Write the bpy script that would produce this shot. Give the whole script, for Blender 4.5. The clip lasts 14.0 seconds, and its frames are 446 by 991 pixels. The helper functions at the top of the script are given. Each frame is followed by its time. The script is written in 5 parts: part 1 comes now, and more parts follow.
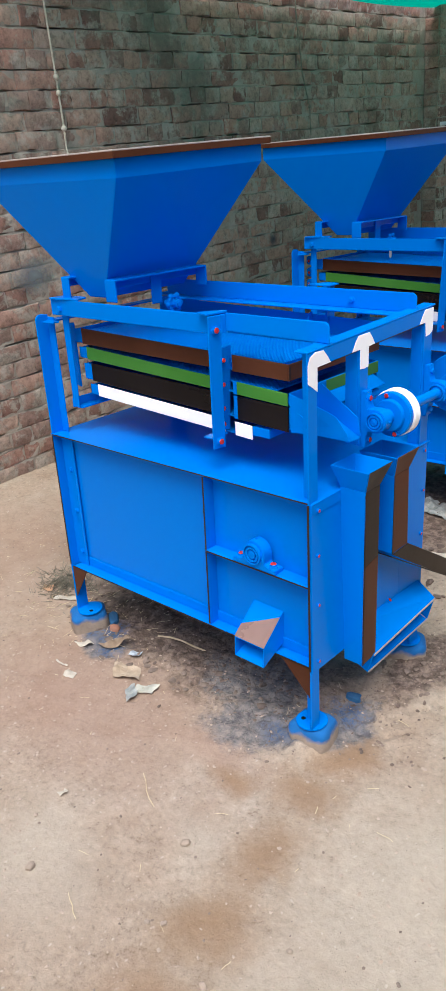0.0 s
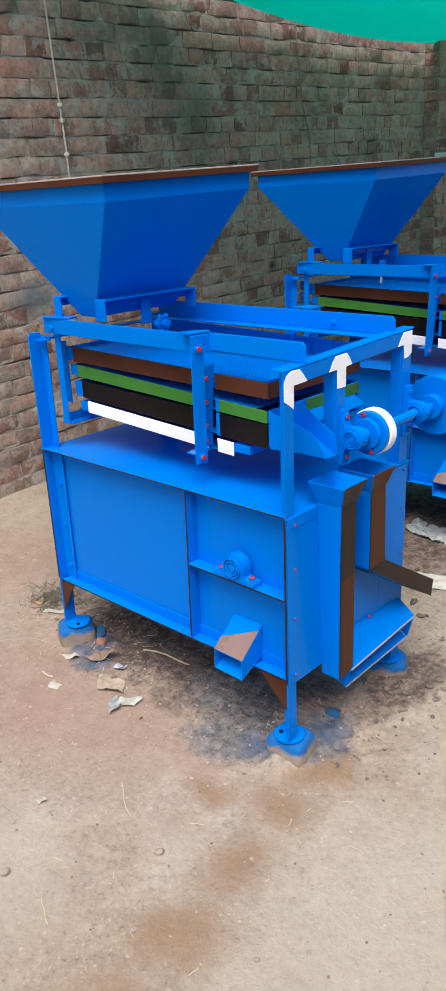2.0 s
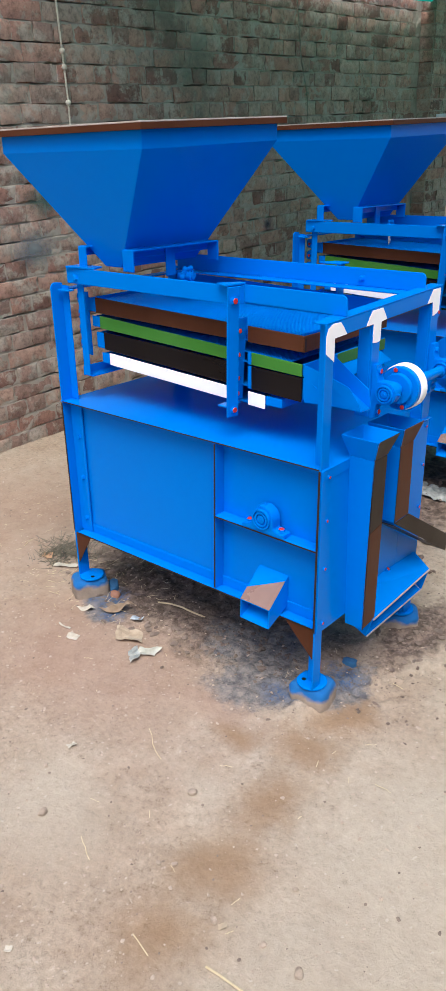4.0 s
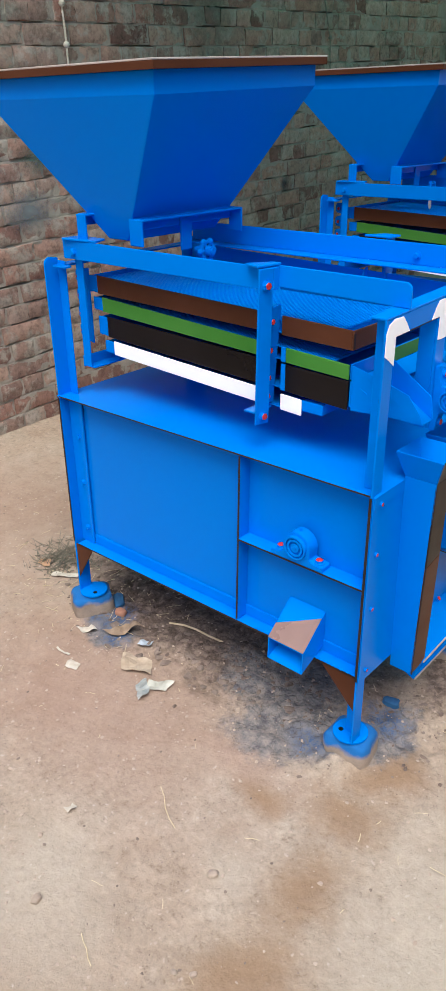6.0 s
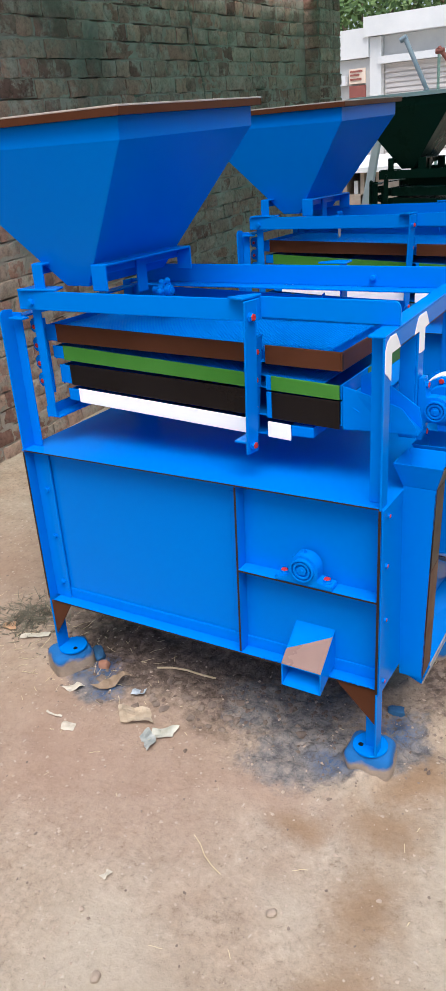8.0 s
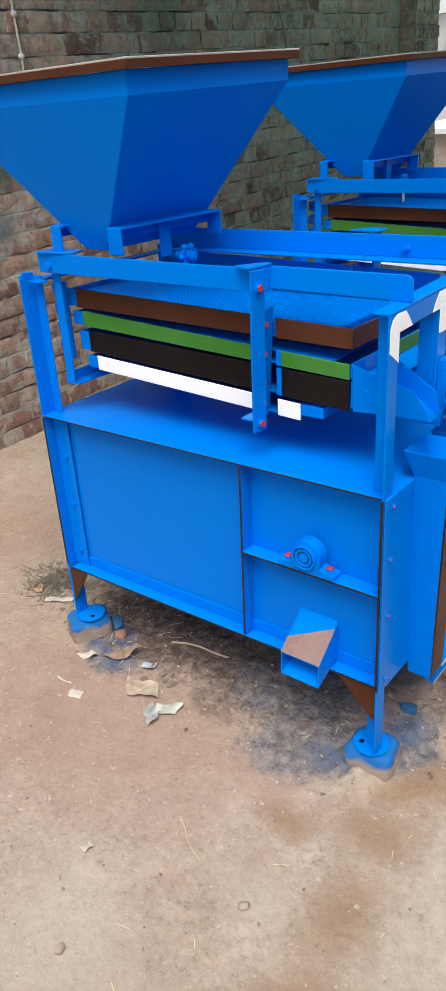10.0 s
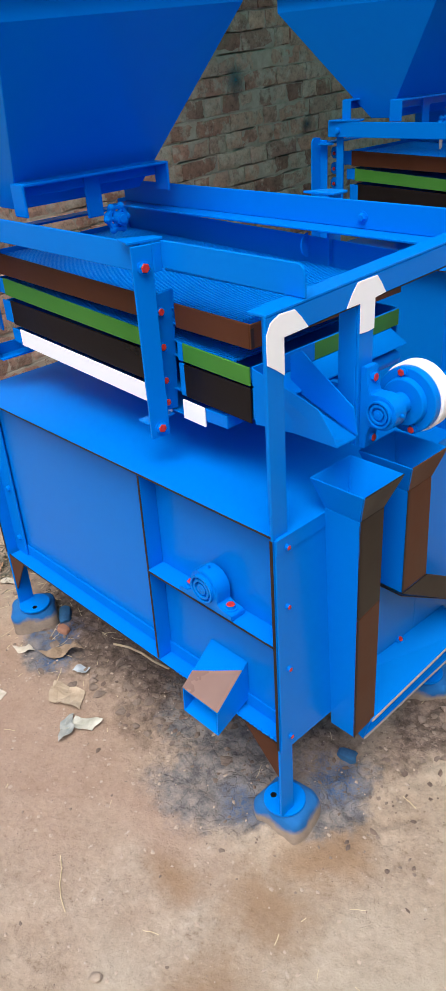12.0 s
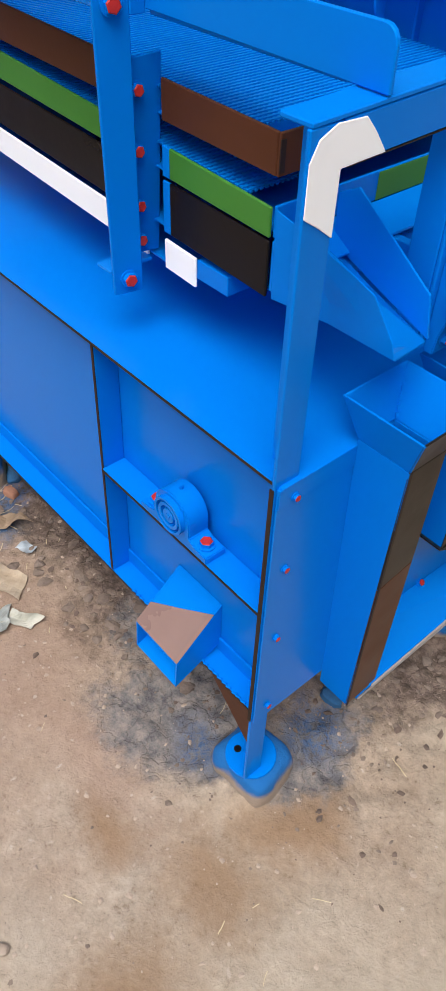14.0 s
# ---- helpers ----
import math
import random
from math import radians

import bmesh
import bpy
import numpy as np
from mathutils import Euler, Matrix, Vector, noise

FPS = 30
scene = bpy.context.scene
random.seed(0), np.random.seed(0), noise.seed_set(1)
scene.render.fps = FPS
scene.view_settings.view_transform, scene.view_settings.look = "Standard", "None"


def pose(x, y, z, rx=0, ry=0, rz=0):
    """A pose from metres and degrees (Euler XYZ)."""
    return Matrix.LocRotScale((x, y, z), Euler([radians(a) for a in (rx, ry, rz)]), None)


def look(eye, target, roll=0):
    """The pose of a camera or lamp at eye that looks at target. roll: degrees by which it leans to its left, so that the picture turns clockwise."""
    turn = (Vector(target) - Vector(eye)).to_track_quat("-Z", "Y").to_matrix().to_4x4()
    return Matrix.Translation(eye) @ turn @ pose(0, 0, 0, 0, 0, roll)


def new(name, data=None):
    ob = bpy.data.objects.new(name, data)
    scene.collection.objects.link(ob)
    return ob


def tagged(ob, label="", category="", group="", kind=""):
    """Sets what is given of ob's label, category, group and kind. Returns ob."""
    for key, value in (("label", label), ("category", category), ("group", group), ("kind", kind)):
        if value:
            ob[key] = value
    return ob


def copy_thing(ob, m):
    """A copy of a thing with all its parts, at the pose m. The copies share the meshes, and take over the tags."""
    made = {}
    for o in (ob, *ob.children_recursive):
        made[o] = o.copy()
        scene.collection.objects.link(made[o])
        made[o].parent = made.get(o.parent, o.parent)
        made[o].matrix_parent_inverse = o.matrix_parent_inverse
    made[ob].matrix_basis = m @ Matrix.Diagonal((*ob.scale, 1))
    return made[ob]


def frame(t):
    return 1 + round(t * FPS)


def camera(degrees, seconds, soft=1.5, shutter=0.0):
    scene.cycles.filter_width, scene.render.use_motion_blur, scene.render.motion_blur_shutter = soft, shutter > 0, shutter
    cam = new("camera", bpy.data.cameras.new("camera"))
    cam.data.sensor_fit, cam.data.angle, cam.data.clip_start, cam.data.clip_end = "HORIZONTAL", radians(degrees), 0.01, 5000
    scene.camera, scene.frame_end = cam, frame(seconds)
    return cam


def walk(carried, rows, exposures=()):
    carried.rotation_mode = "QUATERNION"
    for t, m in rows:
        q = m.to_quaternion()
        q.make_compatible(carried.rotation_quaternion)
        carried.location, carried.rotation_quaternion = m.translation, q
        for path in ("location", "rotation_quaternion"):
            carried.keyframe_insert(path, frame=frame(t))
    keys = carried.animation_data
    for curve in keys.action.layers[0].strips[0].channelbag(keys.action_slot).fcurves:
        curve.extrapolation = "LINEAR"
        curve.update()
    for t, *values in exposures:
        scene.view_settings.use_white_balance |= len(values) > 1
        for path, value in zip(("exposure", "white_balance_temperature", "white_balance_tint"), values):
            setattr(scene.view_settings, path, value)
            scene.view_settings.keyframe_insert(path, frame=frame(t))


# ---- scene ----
cam = camera(32.5, 14.0, soft=0.9)
EXPOSURE = 0.99
PATH = [
    (0, (0.990, -1.272, 1.504), (-0.284, 0.027, 0.674), -5.4),
    (0.5, (1.026, -1.258, 1.497), (-0.259, 0.043, 0.688), -5.5),
    (1, (1.055, -1.261, 1.494), (-0.274, 0.004, 0.698), -5.3),
    (1.5, (1.066, -1.268, 1.491), (-0.243, 0.018, 0.696), -4.6),
    (2, (1.072, -1.268, 1.497), (-0.226, 0.043, 0.724), -4.6),
    (2.5, (1.071, -1.275, 1.495), (-0.244, -0.005, 0.684), -4.3),
    (2.7, (1.062, -1.292, 1.494), (-0.255, -0.028, 0.678), -4.0),
    (4.8, (0.915, -1.439, 1.481), (-0.244, -0.080, 0.581), -2.8),
    (5, (0.896, -1.409, 1.479), (-0.265, -0.071, 0.550), -3.0),
    (5.5, (0.773, -1.274, 1.461), (-0.398, 0.039, 0.510), -4.7),
    (6, (0.692, -1.172, 1.467), (-0.500, 0.124, 0.519), -2.7),
    (6.5, (0.659, -1.163, 1.468), (-0.586, 0.100, 0.543), -3.7),
    (6.8, (0.623, -1.187, 1.471), (-0.537, 0.170, 0.570), -3.4),
    (7, (0.598, -1.203, 1.473), (-0.523, 0.203, 0.599), -5.6),
    (7.5, (0.505, -1.288, 1.464), (-0.603, 0.110, 0.561), -5.4),
    (7.8, (0.499, -1.308, 1.468), (-0.514, 0.157, 0.561), -5.5),
    (8, (0.494, -1.321, 1.471), (-0.488, 0.184, 0.593), -5.5),
    (8.5, (0.499, -1.327, 1.470), (-0.467, 0.171, 0.563), -4.2),
    (9, (0.521, -1.299, 1.465), (-0.441, 0.185, 0.532), -3.2),
    (9.2, (0.539, -1.281, 1.461), (-0.462, 0.172, 0.520), -4.1),
    (11.3, (0.656, -0.864, 1.440), (-0.582, 0.369, 0.467), -4.8),
    (11.5, (0.658, -0.819, 1.437), (-0.532, 0.421, 0.413), -4.9),
    (12, (0.704, -0.675, 1.416), (-0.592, 0.435, 0.373), -6.3),
    (12.2, (0.723, -0.623, 1.407), (-0.589, 0.482, 0.376), -4.3),
    (12.5, (0.751, -0.542, 1.395), (-0.613, 0.423, 0.295), -5.1),
    (12.8, (0.703, -0.504, 1.370), (-0.591, 0.387, 0.132), -3.5),
    (13, (0.669, -0.478, 1.355), (-0.620, 0.385, 0.093), -2.3),
    (13.5, (0.524, -0.435, 1.327), (-0.692, 0.487, 0.034), -2.8),
    (13.8, (0.447, -0.405, 1.302), (-0.728, 0.459, -0.065), -3.7),
    (14, (0.396, -0.383, 1.289), (-0.670, 0.511, -0.147), -0.6),
]
walk(cam, [(t, look(eye, target, roll)) for t, eye, target, roll in PATH], exposures=tuple((t, EXPOSURE + d, kelvin, 9) for t, d, kelvin in ((0.0, 0.0, 6280), (5.0, 0.0, 6330), (9.2, -0.02, 6430), (11.3, -0.04, 6520), (12.5, -0.10, 6560), (14.0, -0.20, 6600))))

# ---- world and light ----
world = bpy.data.worlds.new("world")
scene.world = world
world.use_nodes = True
wn = world.node_tree
sky = wn.nodes.new("ShaderNodeTexSky")
sky.sky_type = "NISHITA"
sky.sun_disc = False
sky.sun_elevation, sky.sun_rotation = radians(65), radians(142)
sky.air_density, sky.dust_density, sky.ozone_density = 1.0, 4.0, 1.0
wn.links.new(sky.outputs[0], wn.nodes["Background"].inputs[0])
wn.nodes["Background"].inputs[1].default_value = 0.11

sun = new("sun", bpy.data.lights.new("sun", "SUN"))
sun.data.energy, sun.data.angle, sun.data.color = 1.5, radians(40), (1.0, 0.985, 0.965)
sun.matrix_world = look((1.9, -2.4, 6.5), (0, 0, 0))


# ---- materials ----
def material(name, rough=0.5, metal=0.0):
    mat = bpy.data.materials.new(name)
    mat.use_nodes = True
    nt = mat.node_tree
    bsdf = nt.nodes["Principled BSDF"]
    bsdf.inputs["Roughness"].default_value = rough
    bsdf.inputs["Metallic"].default_value = metal
    return mat, nt, bsdf


def ramp_node(nt, stops, value):
    node = nt.nodes.new("ShaderNodeValToRGB")
    els = node.color_ramp.elements
    while len(els) < len(stops):
        els.new(0.5)
    for el, (pos, col) in zip(els, stops):
        el.position, el.color = pos, (*col, 1)
    nt.links.new(value, node.inputs[0])
    return node.outputs[0]


def noise_node(nt, coords, scale, detail=4.0, rough=0.55):
    node = nt.nodes.new("ShaderNodeTexNoise")
    node.inputs["Scale"].default_value, node.inputs["Detail"].default_value = scale, detail
    node.inputs["Roughness"].default_value = rough
    nt.links.new(coords, node.inputs["Vector"])
    return node.outputs[0]


def mix_node(nt, fac, a, b, blend="MIX"):
    node = nt.nodes.new("ShaderNodeMix")
    node.data_type, node.blend_type = "RGBA", blend
    for sock, value in ((node.inputs[0], fac), (node.inputs[6], a), (node.inputs[7], b)):
        if isinstance(value, (int, float)):
            sock.default_value = value
        elif isinstance(value, tuple):
            sock.default_value = (*value, 1)
        else:
            nt.links.new(value, sock)
    return node.outputs[2]


def bump_node(nt, bsdf, height, strength, distance):
    node = nt.nodes.new("ShaderNodeBump")
    node.inputs["Strength"].default_value, node.inputs["Distance"].default_value = strength, distance
    nt.links.new(height, node.inputs["Height"])
    nt.links.new(node.outputs[0], bsdf.inputs["Normal"])


def coords_of(nt, kind="Object"):
    return nt.nodes.new("ShaderNodeTexCoord").outputs[kind]


def paint(name, col, worn, rough=0.33, drip=0.25, spec=0.3, tint=None, vary=0.16, wave=1.0):
    """Brushed enamel on sheet steel: slow shade drift, brush marks, dusty roughness."""
    mat, nt, bsdf = material(name, rough)
    bsdf.inputs["Specular IOR Level"].default_value = spec
    bsdf.inputs["Specular Tint"].default_value = (*(tint or [0.45 + 0.55 * c / max(col) for c in col]), 1)
    co = coords_of(nt)
    slow = ramp_node(nt, [(0.38, (0, 0, 0)), (0.68, (1, 1, 1))], noise_node(nt, co, 5.0, 5.0))
    base = mix_node(nt, slow, col, worn)
    fine = noise_node(nt, co, 90.0, 3.0)
    speck = ramp_node(nt, [(0.70, (0, 0, 0)), (0.78, (1, 1, 1))], noise_node(nt, co, 45.0, 6.0, 0.7))
    dusty = mix_node(nt, 0.25, col, (0.35, 0.33, 0.30))
    dust = nt.nodes.new("ShaderNodeMath")
    dust.operation = "MULTIPLY"
    dust.inputs[1].default_value = drip
    nt.links.new(speck, dust.inputs[0])
    nt.links.new(mix_node(nt, dust.outputs[0], base, dusty), bsdf.inputs["Base Color"])
    rr = nt.nodes.new("ShaderNodeMapRange")
    rr.inputs["To Min"].default_value, rr.inputs["To Max"].default_value = rough - vary / 3, rough + vary
    nt.links.new(slow, rr.inputs[0])
    nt.links.new(rr.outputs[0], bsdf.inputs["Roughness"])
    bump_node(nt, bsdf, mix_node(nt, 0.7, fine, noise_node(nt, co, 9.0, 3.0)), 0.12 * wave, 0.004)
    return mat


M = {
    "blue": paint("blue_enamel", (0.0, 0.176, 0.678), (0.0, 0.176, 0.678), 0.25, 0.0, 0.17, (0.0, 0.66, 1.0), 0.0, 0.25),
    "mesh": paint("screen_wire", (0.0, 0.160, 0.58), (0.0, 0.172, 0.62), 0.35, 0.05, 0.25, (0.0, 0.62, 1.0)),
    "brown": paint("brown_primer", (0.070, 0.025, 0.012), (0.092, 0.033, 0.016), 0.36, 0.15, 0.14),
    "green": paint("green_enamel", (0.045, 0.19, 0.025), (0.06, 0.22, 0.035), 0.35),
    "black": paint("black_paint", (0.005, 0.004, 0.004), (0.009, 0.007, 0.006), 0.3, 0.1, 0.2),
    "white": paint("white_paint", (0.96, 0.965, 0.965), (0.94, 0.945, 0.945), 0.45, 0.02, 0.3, (1.0, 1.0, 1.0)),
    "red": paint("red_paint", (0.46, 0.028, 0.026), (0.38, 0.025, 0.025), 0.4),
    "umber": paint("umber_primer", (0.016, 0.012, 0.009), (0.026, 0.018, 0.014), 0.34, 0.12, 0.2),
    "taupe": paint("gloss_brown", (0.20, 0.125, 0.105), (0.26, 0.17, 0.145), 0.22, 0.1, 0.7),
    "dusty": paint("dusty_top", (0.46, 0.41, 0.37), (0.34, 0.28, 0.24), 0.5),
    "edge": paint("bare_edge", (0.010, 0.007, 0.006), (0.030, 0.016, 0.011), 0.55),
    "steel": paint("grey_lip", (0.38, 0.36, 0.35), (0.30, 0.28, 0.27), 0.4),
}


# ---- mesh helpers ----
def box(bm, x0, x1, y0, y1, z0, z1):
    vs = [bm.verts.new(p) for p in ((x0, y0, z0), (x1, y0, z0), (x1, y1, z0), (x0, y1, z0), (x0, y0, z1), (x1, y0, z1), (x1, y1, z1), (x0, y1, z1))]
    for f in ((3, 2, 1, 0), (4, 5, 6, 7), (0, 1, 5, 4), (1, 2, 6, 5), (2, 3, 7, 6), (3, 0, 4, 7)):
        bm.faces.new([vs[i] for i in f])
    return vs


def plate(bm, pts, vec):
    """A flat polygon thickened by vec."""
    vec = Vector(vec)
    a = [bm.verts.new(Vector(p)) for p in pts]
    b = [bm.verts.new(Vector(p) + vec) for p in pts]
    bm.faces.new(a)
    bm.faces.new(b[::-1])
    for i in range(len(a)):
        j = (i + 1) % len(a)
        bm.faces.new((a[j], a[i], b[i], b[j]))
    return a + b


def frame_of(axis):
    axis = Vector(axis).normalized()
    side = axis.orthogonal().normalized()
    return axis, side, axis.cross(side)


def rod(bm, p0, p1, r, seg=20, r1=None, turn=0.0):
    p0, p1 = Vector(p0), Vector(p1)
    _, u, v = frame_of(p1 - p0)
    r1 = r if r1 is None else r1
    ring = [(math.cos(turn + 2 * math.pi * i / seg), math.sin(turn + 2 * math.pi * i / seg)) for i in range(seg)]
    a = [bm.verts.new(p0 + r * (c * u + s * v)) for c, s in ring]
    b = [bm.verts.new(p1 + r1 * (c * u + s * v)) for c, s in ring]
    bm.faces.new(a[::-1])
    bm.faces.new(b)
    for i in range(seg):
        j = (i + 1) % seg
        bm.faces.new((a[i], a[j], b[j], b[i]))
    return a + b


def tube(bm, p0, p1, r, r_in, seg=28):
    """A ring with a bore."""
    p0, p1 = Vector(p0), Vector(p1)
    _, u, v = frame_of(p1 - p0)
    loops = []
    for p, q in ((p0, r), (p1, r), (p1, r_in), (p0, r_in)):
        loops.append([bm.verts.new(p + q * (math.cos(2 * math.pi * i / seg) * u + math.sin(2 * math.pi * i / seg) * v)) for i in range(seg)])
    for n in range(4):
        a, b = loops[n], loops[(n + 1) % 4]
        for i in range(seg):
            j = (i + 1) % seg
            bm.faces.new((a[i], a[j], b[j], b[i]))


def fix(bm, bevel=0.0, seg=1):
    bmesh.ops.recalc_face_normals(bm, faces=bm.faces[:])
    if bevel:
        sharp = [e for e in bm.edges if len(e.link_faces) == 2 and e.calc_face_angle(0) > 0.6]
        bmesh.ops.bevel(bm, geom=sharp, offset=bevel, segments=seg, affect="EDGES", clamp_overlap=True)


def part(name, bm, mat, parent=None, label="", bevel=0.0012, smooth=False, seg=1):
    fix(bm, bevel, seg)
    me = bpy.data.meshes.new(name)
    bm.to_mesh(me)
    bm.free()
    for one in mat if isinstance(mat, (list, tuple)) else (mat,):
        me.materials.append(one)
    if smooth:
        for p in me.polygons:
            p.use_smooth = True
        me.set_sharp_from_angle(angle=radians(35))
    ob = new(name, me)
    ob.parent = parent
    if label:
        tagged(ob, label)
    return ob


def plate_part(name, pts, vec, mat, parent, label="", bevel=0.001):
    bm = bmesh.new()
    plate(bm, pts, vec)
    return part(name, bm, mat, parent, label, bevel)


def boxes_part(name, boxes, mat, parent, label="", bevel=0.001):
    bm = bmesh.new()
    for b in boxes:
        box(bm, *b)
    return part(name, bm, mat, parent, label, bevel)


def arc(cx, cy, r, a0, a1, n=5):
    return [(cx + r * math.cos(radians(a0 + (a1 - a0) * i / n)), cy + r * math.sin(radians(a0 + (a1 - a0) * i / n))) for i in range(n + 1)]


def bolt_mesh(name, mats):
    """A hex bolt head on a washer, its axis along +z, the painted face on top."""
    bm = bmesh.new()
    rod(bm, (0, 0, 0), (0, 0, 0.0025), 0.0115, 14)
    rod(bm, (0, 0, 0.0025), (0, 0, 0.0085), 0.0088, 6)
    top = rod(bm, (0, 0, 0.0085), (0, 0, 0.010), 0.0084, 6, 0.0068)
    fix(bm)
    for f in bm.faces:
        if f.calc_center_median().z > 0.0086:
            f.material_index = 1
    me = bpy.data.meshes.new(name)
    bm.to_mesh(me)
    bm.free()
    for m in mats:
        me.materials.append(m)
    return me


def put_bolt(me, parent, pos, axis, label="", size=1.0):
    ob = new("bolt", me)
    ob.parent = parent
    q = Vector(axis).to_track_quat("Z", "Y")
    ob.matrix_basis = Matrix.LocRotScale(pos, q, (size, size, size))
    if label:
        tagged(ob, label)
    return ob


def pillow_block(parent, mats, label="", rr=0.041):
    """Bearing housing: its foot lies on z = 0 along x, its shaft runs along y through z = 0.045."""
    c = 0.045
    bm = bmesh.new()
    prof = [(-0.080, 0.0), (0.080, 0.0), (0.080, 0.013), (0.052, 0.016), (rr - 0.001, 0.022)]
    prof += arc(0, c, rr, -8, 188, 16) + [(0.001 - rr, 0.022), (-0.052, 0.016), (-0.080, 0.013)]
    plate(bm, [(x, -0.019, z) for x, z in prof], (0, 0.038, 0))
    rod(bm, (0, 0, c + rr - 0.003), (0, 0, c + rr + 0.007), 0.004, 8)
    house = part("bearing_housing", bm, mats["blue"], parent, label, 0.002, True, 2)
    bm = bmesh.new()
    k = rr / 0.041
    tube(bm, (0, -0.0275, c), (0, -0.018, c), 0.0325 * k, 0.0275 * k)
    tube(bm, (0, -0.0265, c), (0, -0.016, c), 0.0235 * k, 0.0175 * k)
    rod(bm, (0, -0.026, c), (0, -0.010, c), 0.0125 * k, 20)
    rod(bm, (0, -0.0275, c), (0, -0.02, c), 0.0045, 10)
    part("inner_ring", bm, mats["blue"], house, "", 0.0006, True)
    return house


# ---- the seed cleaning machine ----
LEAN, BASE = -2.6, -0.033
SECOND, THIRD = (-0.12, 1.42), (-0.21, 3.12)


def u_frame(name, x, w, y0, y1, z0, z1, mats, parent, middle=True):
    """An upside-down U of flat bar that carries the hopper, across the machine."""
    bm = bmesh.new()
    box(bm, x, x + w, y0, y1, z1 - 0.006, z1)
    box(bm, x, x + w, y0 - 0.006, y0, z0, z1 - 0.001)
    box(bm, x, x + w, y1, y1 + 0.006, z0, z1 - 0.001)
    box(bm, x, x + 0.006, y0 + 0.001, y1 - 0.001, z1 - 0.03, z1 - 0.0065)
    if middle:
        box(bm, x + 0.007, x + 0.013, y0 + 0.16, y0 + 0.20, z0 - 0.03, z1 - 0.0065)
    return part(name, bm, mats["blue"], parent, "", 0.0015)


def tray_part(name, z_l, z_r, h_l, h_r, x0, x1, mat, blue, parent, label, back=0.0, gap=-0.304):
    """One sieve box of the shoe, sloping to its discharge end: painted front strip, blue ends."""
    y0, y1 = 0.077, 0.480
    bm = bmesh.new()
    # the strip is cut where the hanger passes through it
    def strip(a, b):
        fa, fb = (a - x0) / (x1 - x0), (b - x0) / (x1 - x0)
        za, zb, ha, hb = z_l + (z_r - z_l) * fa, z_l + (z_r - z_l) * fb, h_l + (h_r - h_l) * fa, h_l + (h_r - h_l) * fb
        plate(bm, [(a, y0, za), (b, y0, zb), (b, y0, zb - hb), (a, y0, za - ha)], (0, 0.004, 0))

    strip(x0, -0.340)
    strip(gap, x1)
    front = part(name, bm, mat, parent, label, 0.001)
    bm = bmesh.new()
    if gap > -0.30:
        strip(-0.3045, gap - 0.0005)
        part("strip_tab", bm, blue, front, "blue painted tab", 0.0006)
        bm = bmesh.new()
    plate(bm, [(x0 - 0.035, y0 + 0.0005, z_l - 0.002), (x0 - 0.001, y0 + 0.0005, z_l - 0.003), (x0 - 0.001, y0 + 0.0005, z_l - h_l + 0.002), (x0 - 0.035, y0 + 0.0005, z_l - h_l + 0.004)], (0, 0.004, 0))
    plate(bm, [(x0 - 0.034, y1, z_l + back), (x1, y1, z_r + back), (x1, y1, z_r - h_r), (x0 - 0.034, y1, z_l - h_l)], (0, 0.004, 0))
    plate(bm, [(x0 - 0.034, y0 + 0.005, z_l - 0.004), (x0 - 0.034, y1 - 0.001, z_l - 0.004), (x0 - 0.034, y1 - 0.001, z_l - h_l), (x0 - 0.034, y0 + 0.005, z_l - h_l)], (0.004, 0, 0))
    part("tray_wall", bm, blue, front, "blue painted side", 0.001)
    bm = bmesh.new()
    plate(bm, [(x0 - 0.029, y0 + 0.005, z_l - h_l + 0.003), (x1 - 0.005, y0 + 0.005, z_r - h_r + 0.003), (x1 - 0.005, y1 - 0.001, z_r - h_r + 0.003), (x0 - 0.029, y1 - 0.001, z_l - h_l + 0.003)], (0, 0, 0.002))
    part("tray_floor", bm, blue, front, "blue sheet under the screen", 0)
    return front


def screen_part(parent, x0, x1, z_l, z_r, mat, pitch=0.0074, wire=0.0034):
    """Woven wire screen: two sets of bars."""
    y0, y1 = 0.081, 0.452
    verts, faces = [], []

    def bar(ps):
        n = len(verts)
        verts.extend(ps)
        faces.extend([(n, n + 1, n + 2, n + 3), (n + 7, n + 6, n + 5, n + 4), (n, n + 4, n + 5, n + 1), (n + 1, n + 5, n + 6, n + 2), (n + 2, n + 6, n + 7, n + 3), (n + 3, n + 7, n + 4, n)])

    def zz(x):
        return z_l + (z_r - z_l) * (x - x0) / (x1 - x0)

    for i in range(int((y1 - y0) / pitch)):
        y = y0 + pitch * (i + 0.5)
        a, b = y - wire / 2, y + wire / 2
        bar([(x0, a, z_l), (x1, a, z_r), (x1, b, z_r), (x0, b, z_l), (x0, a, z_l - 0.002), (x1, a, z_r - 0.002), (x1, b, z_r - 0.002), (x0, b, z_l - 0.002)])
    for i in range(int((x1 - x0) / pitch)):
        x = x0 + pitch * (i + 0.5)
        a, b = x - wire / 2, x + wire / 2
        za, zb = zz(a) + 0.0012, zz(b) + 0.0012
        bar([(a, y0, za), (b, y0, zb), (b, y1, zb), (a, y1, za), (a, y0, za - 0.002), (b, y0, zb - 0.002), (b, y1, zb - 0.002), (a, y1, za - 0.002)])
    me = bpy.data.meshes.new("wire_screen")
    me.from_pydata(verts, [], faces)
    me.materials.append(mat)
    ob = new("wire_screen", me)
    ob.parent = parent
    return tagged(ob, "blue woven wire sieve screen", kind="stuff")


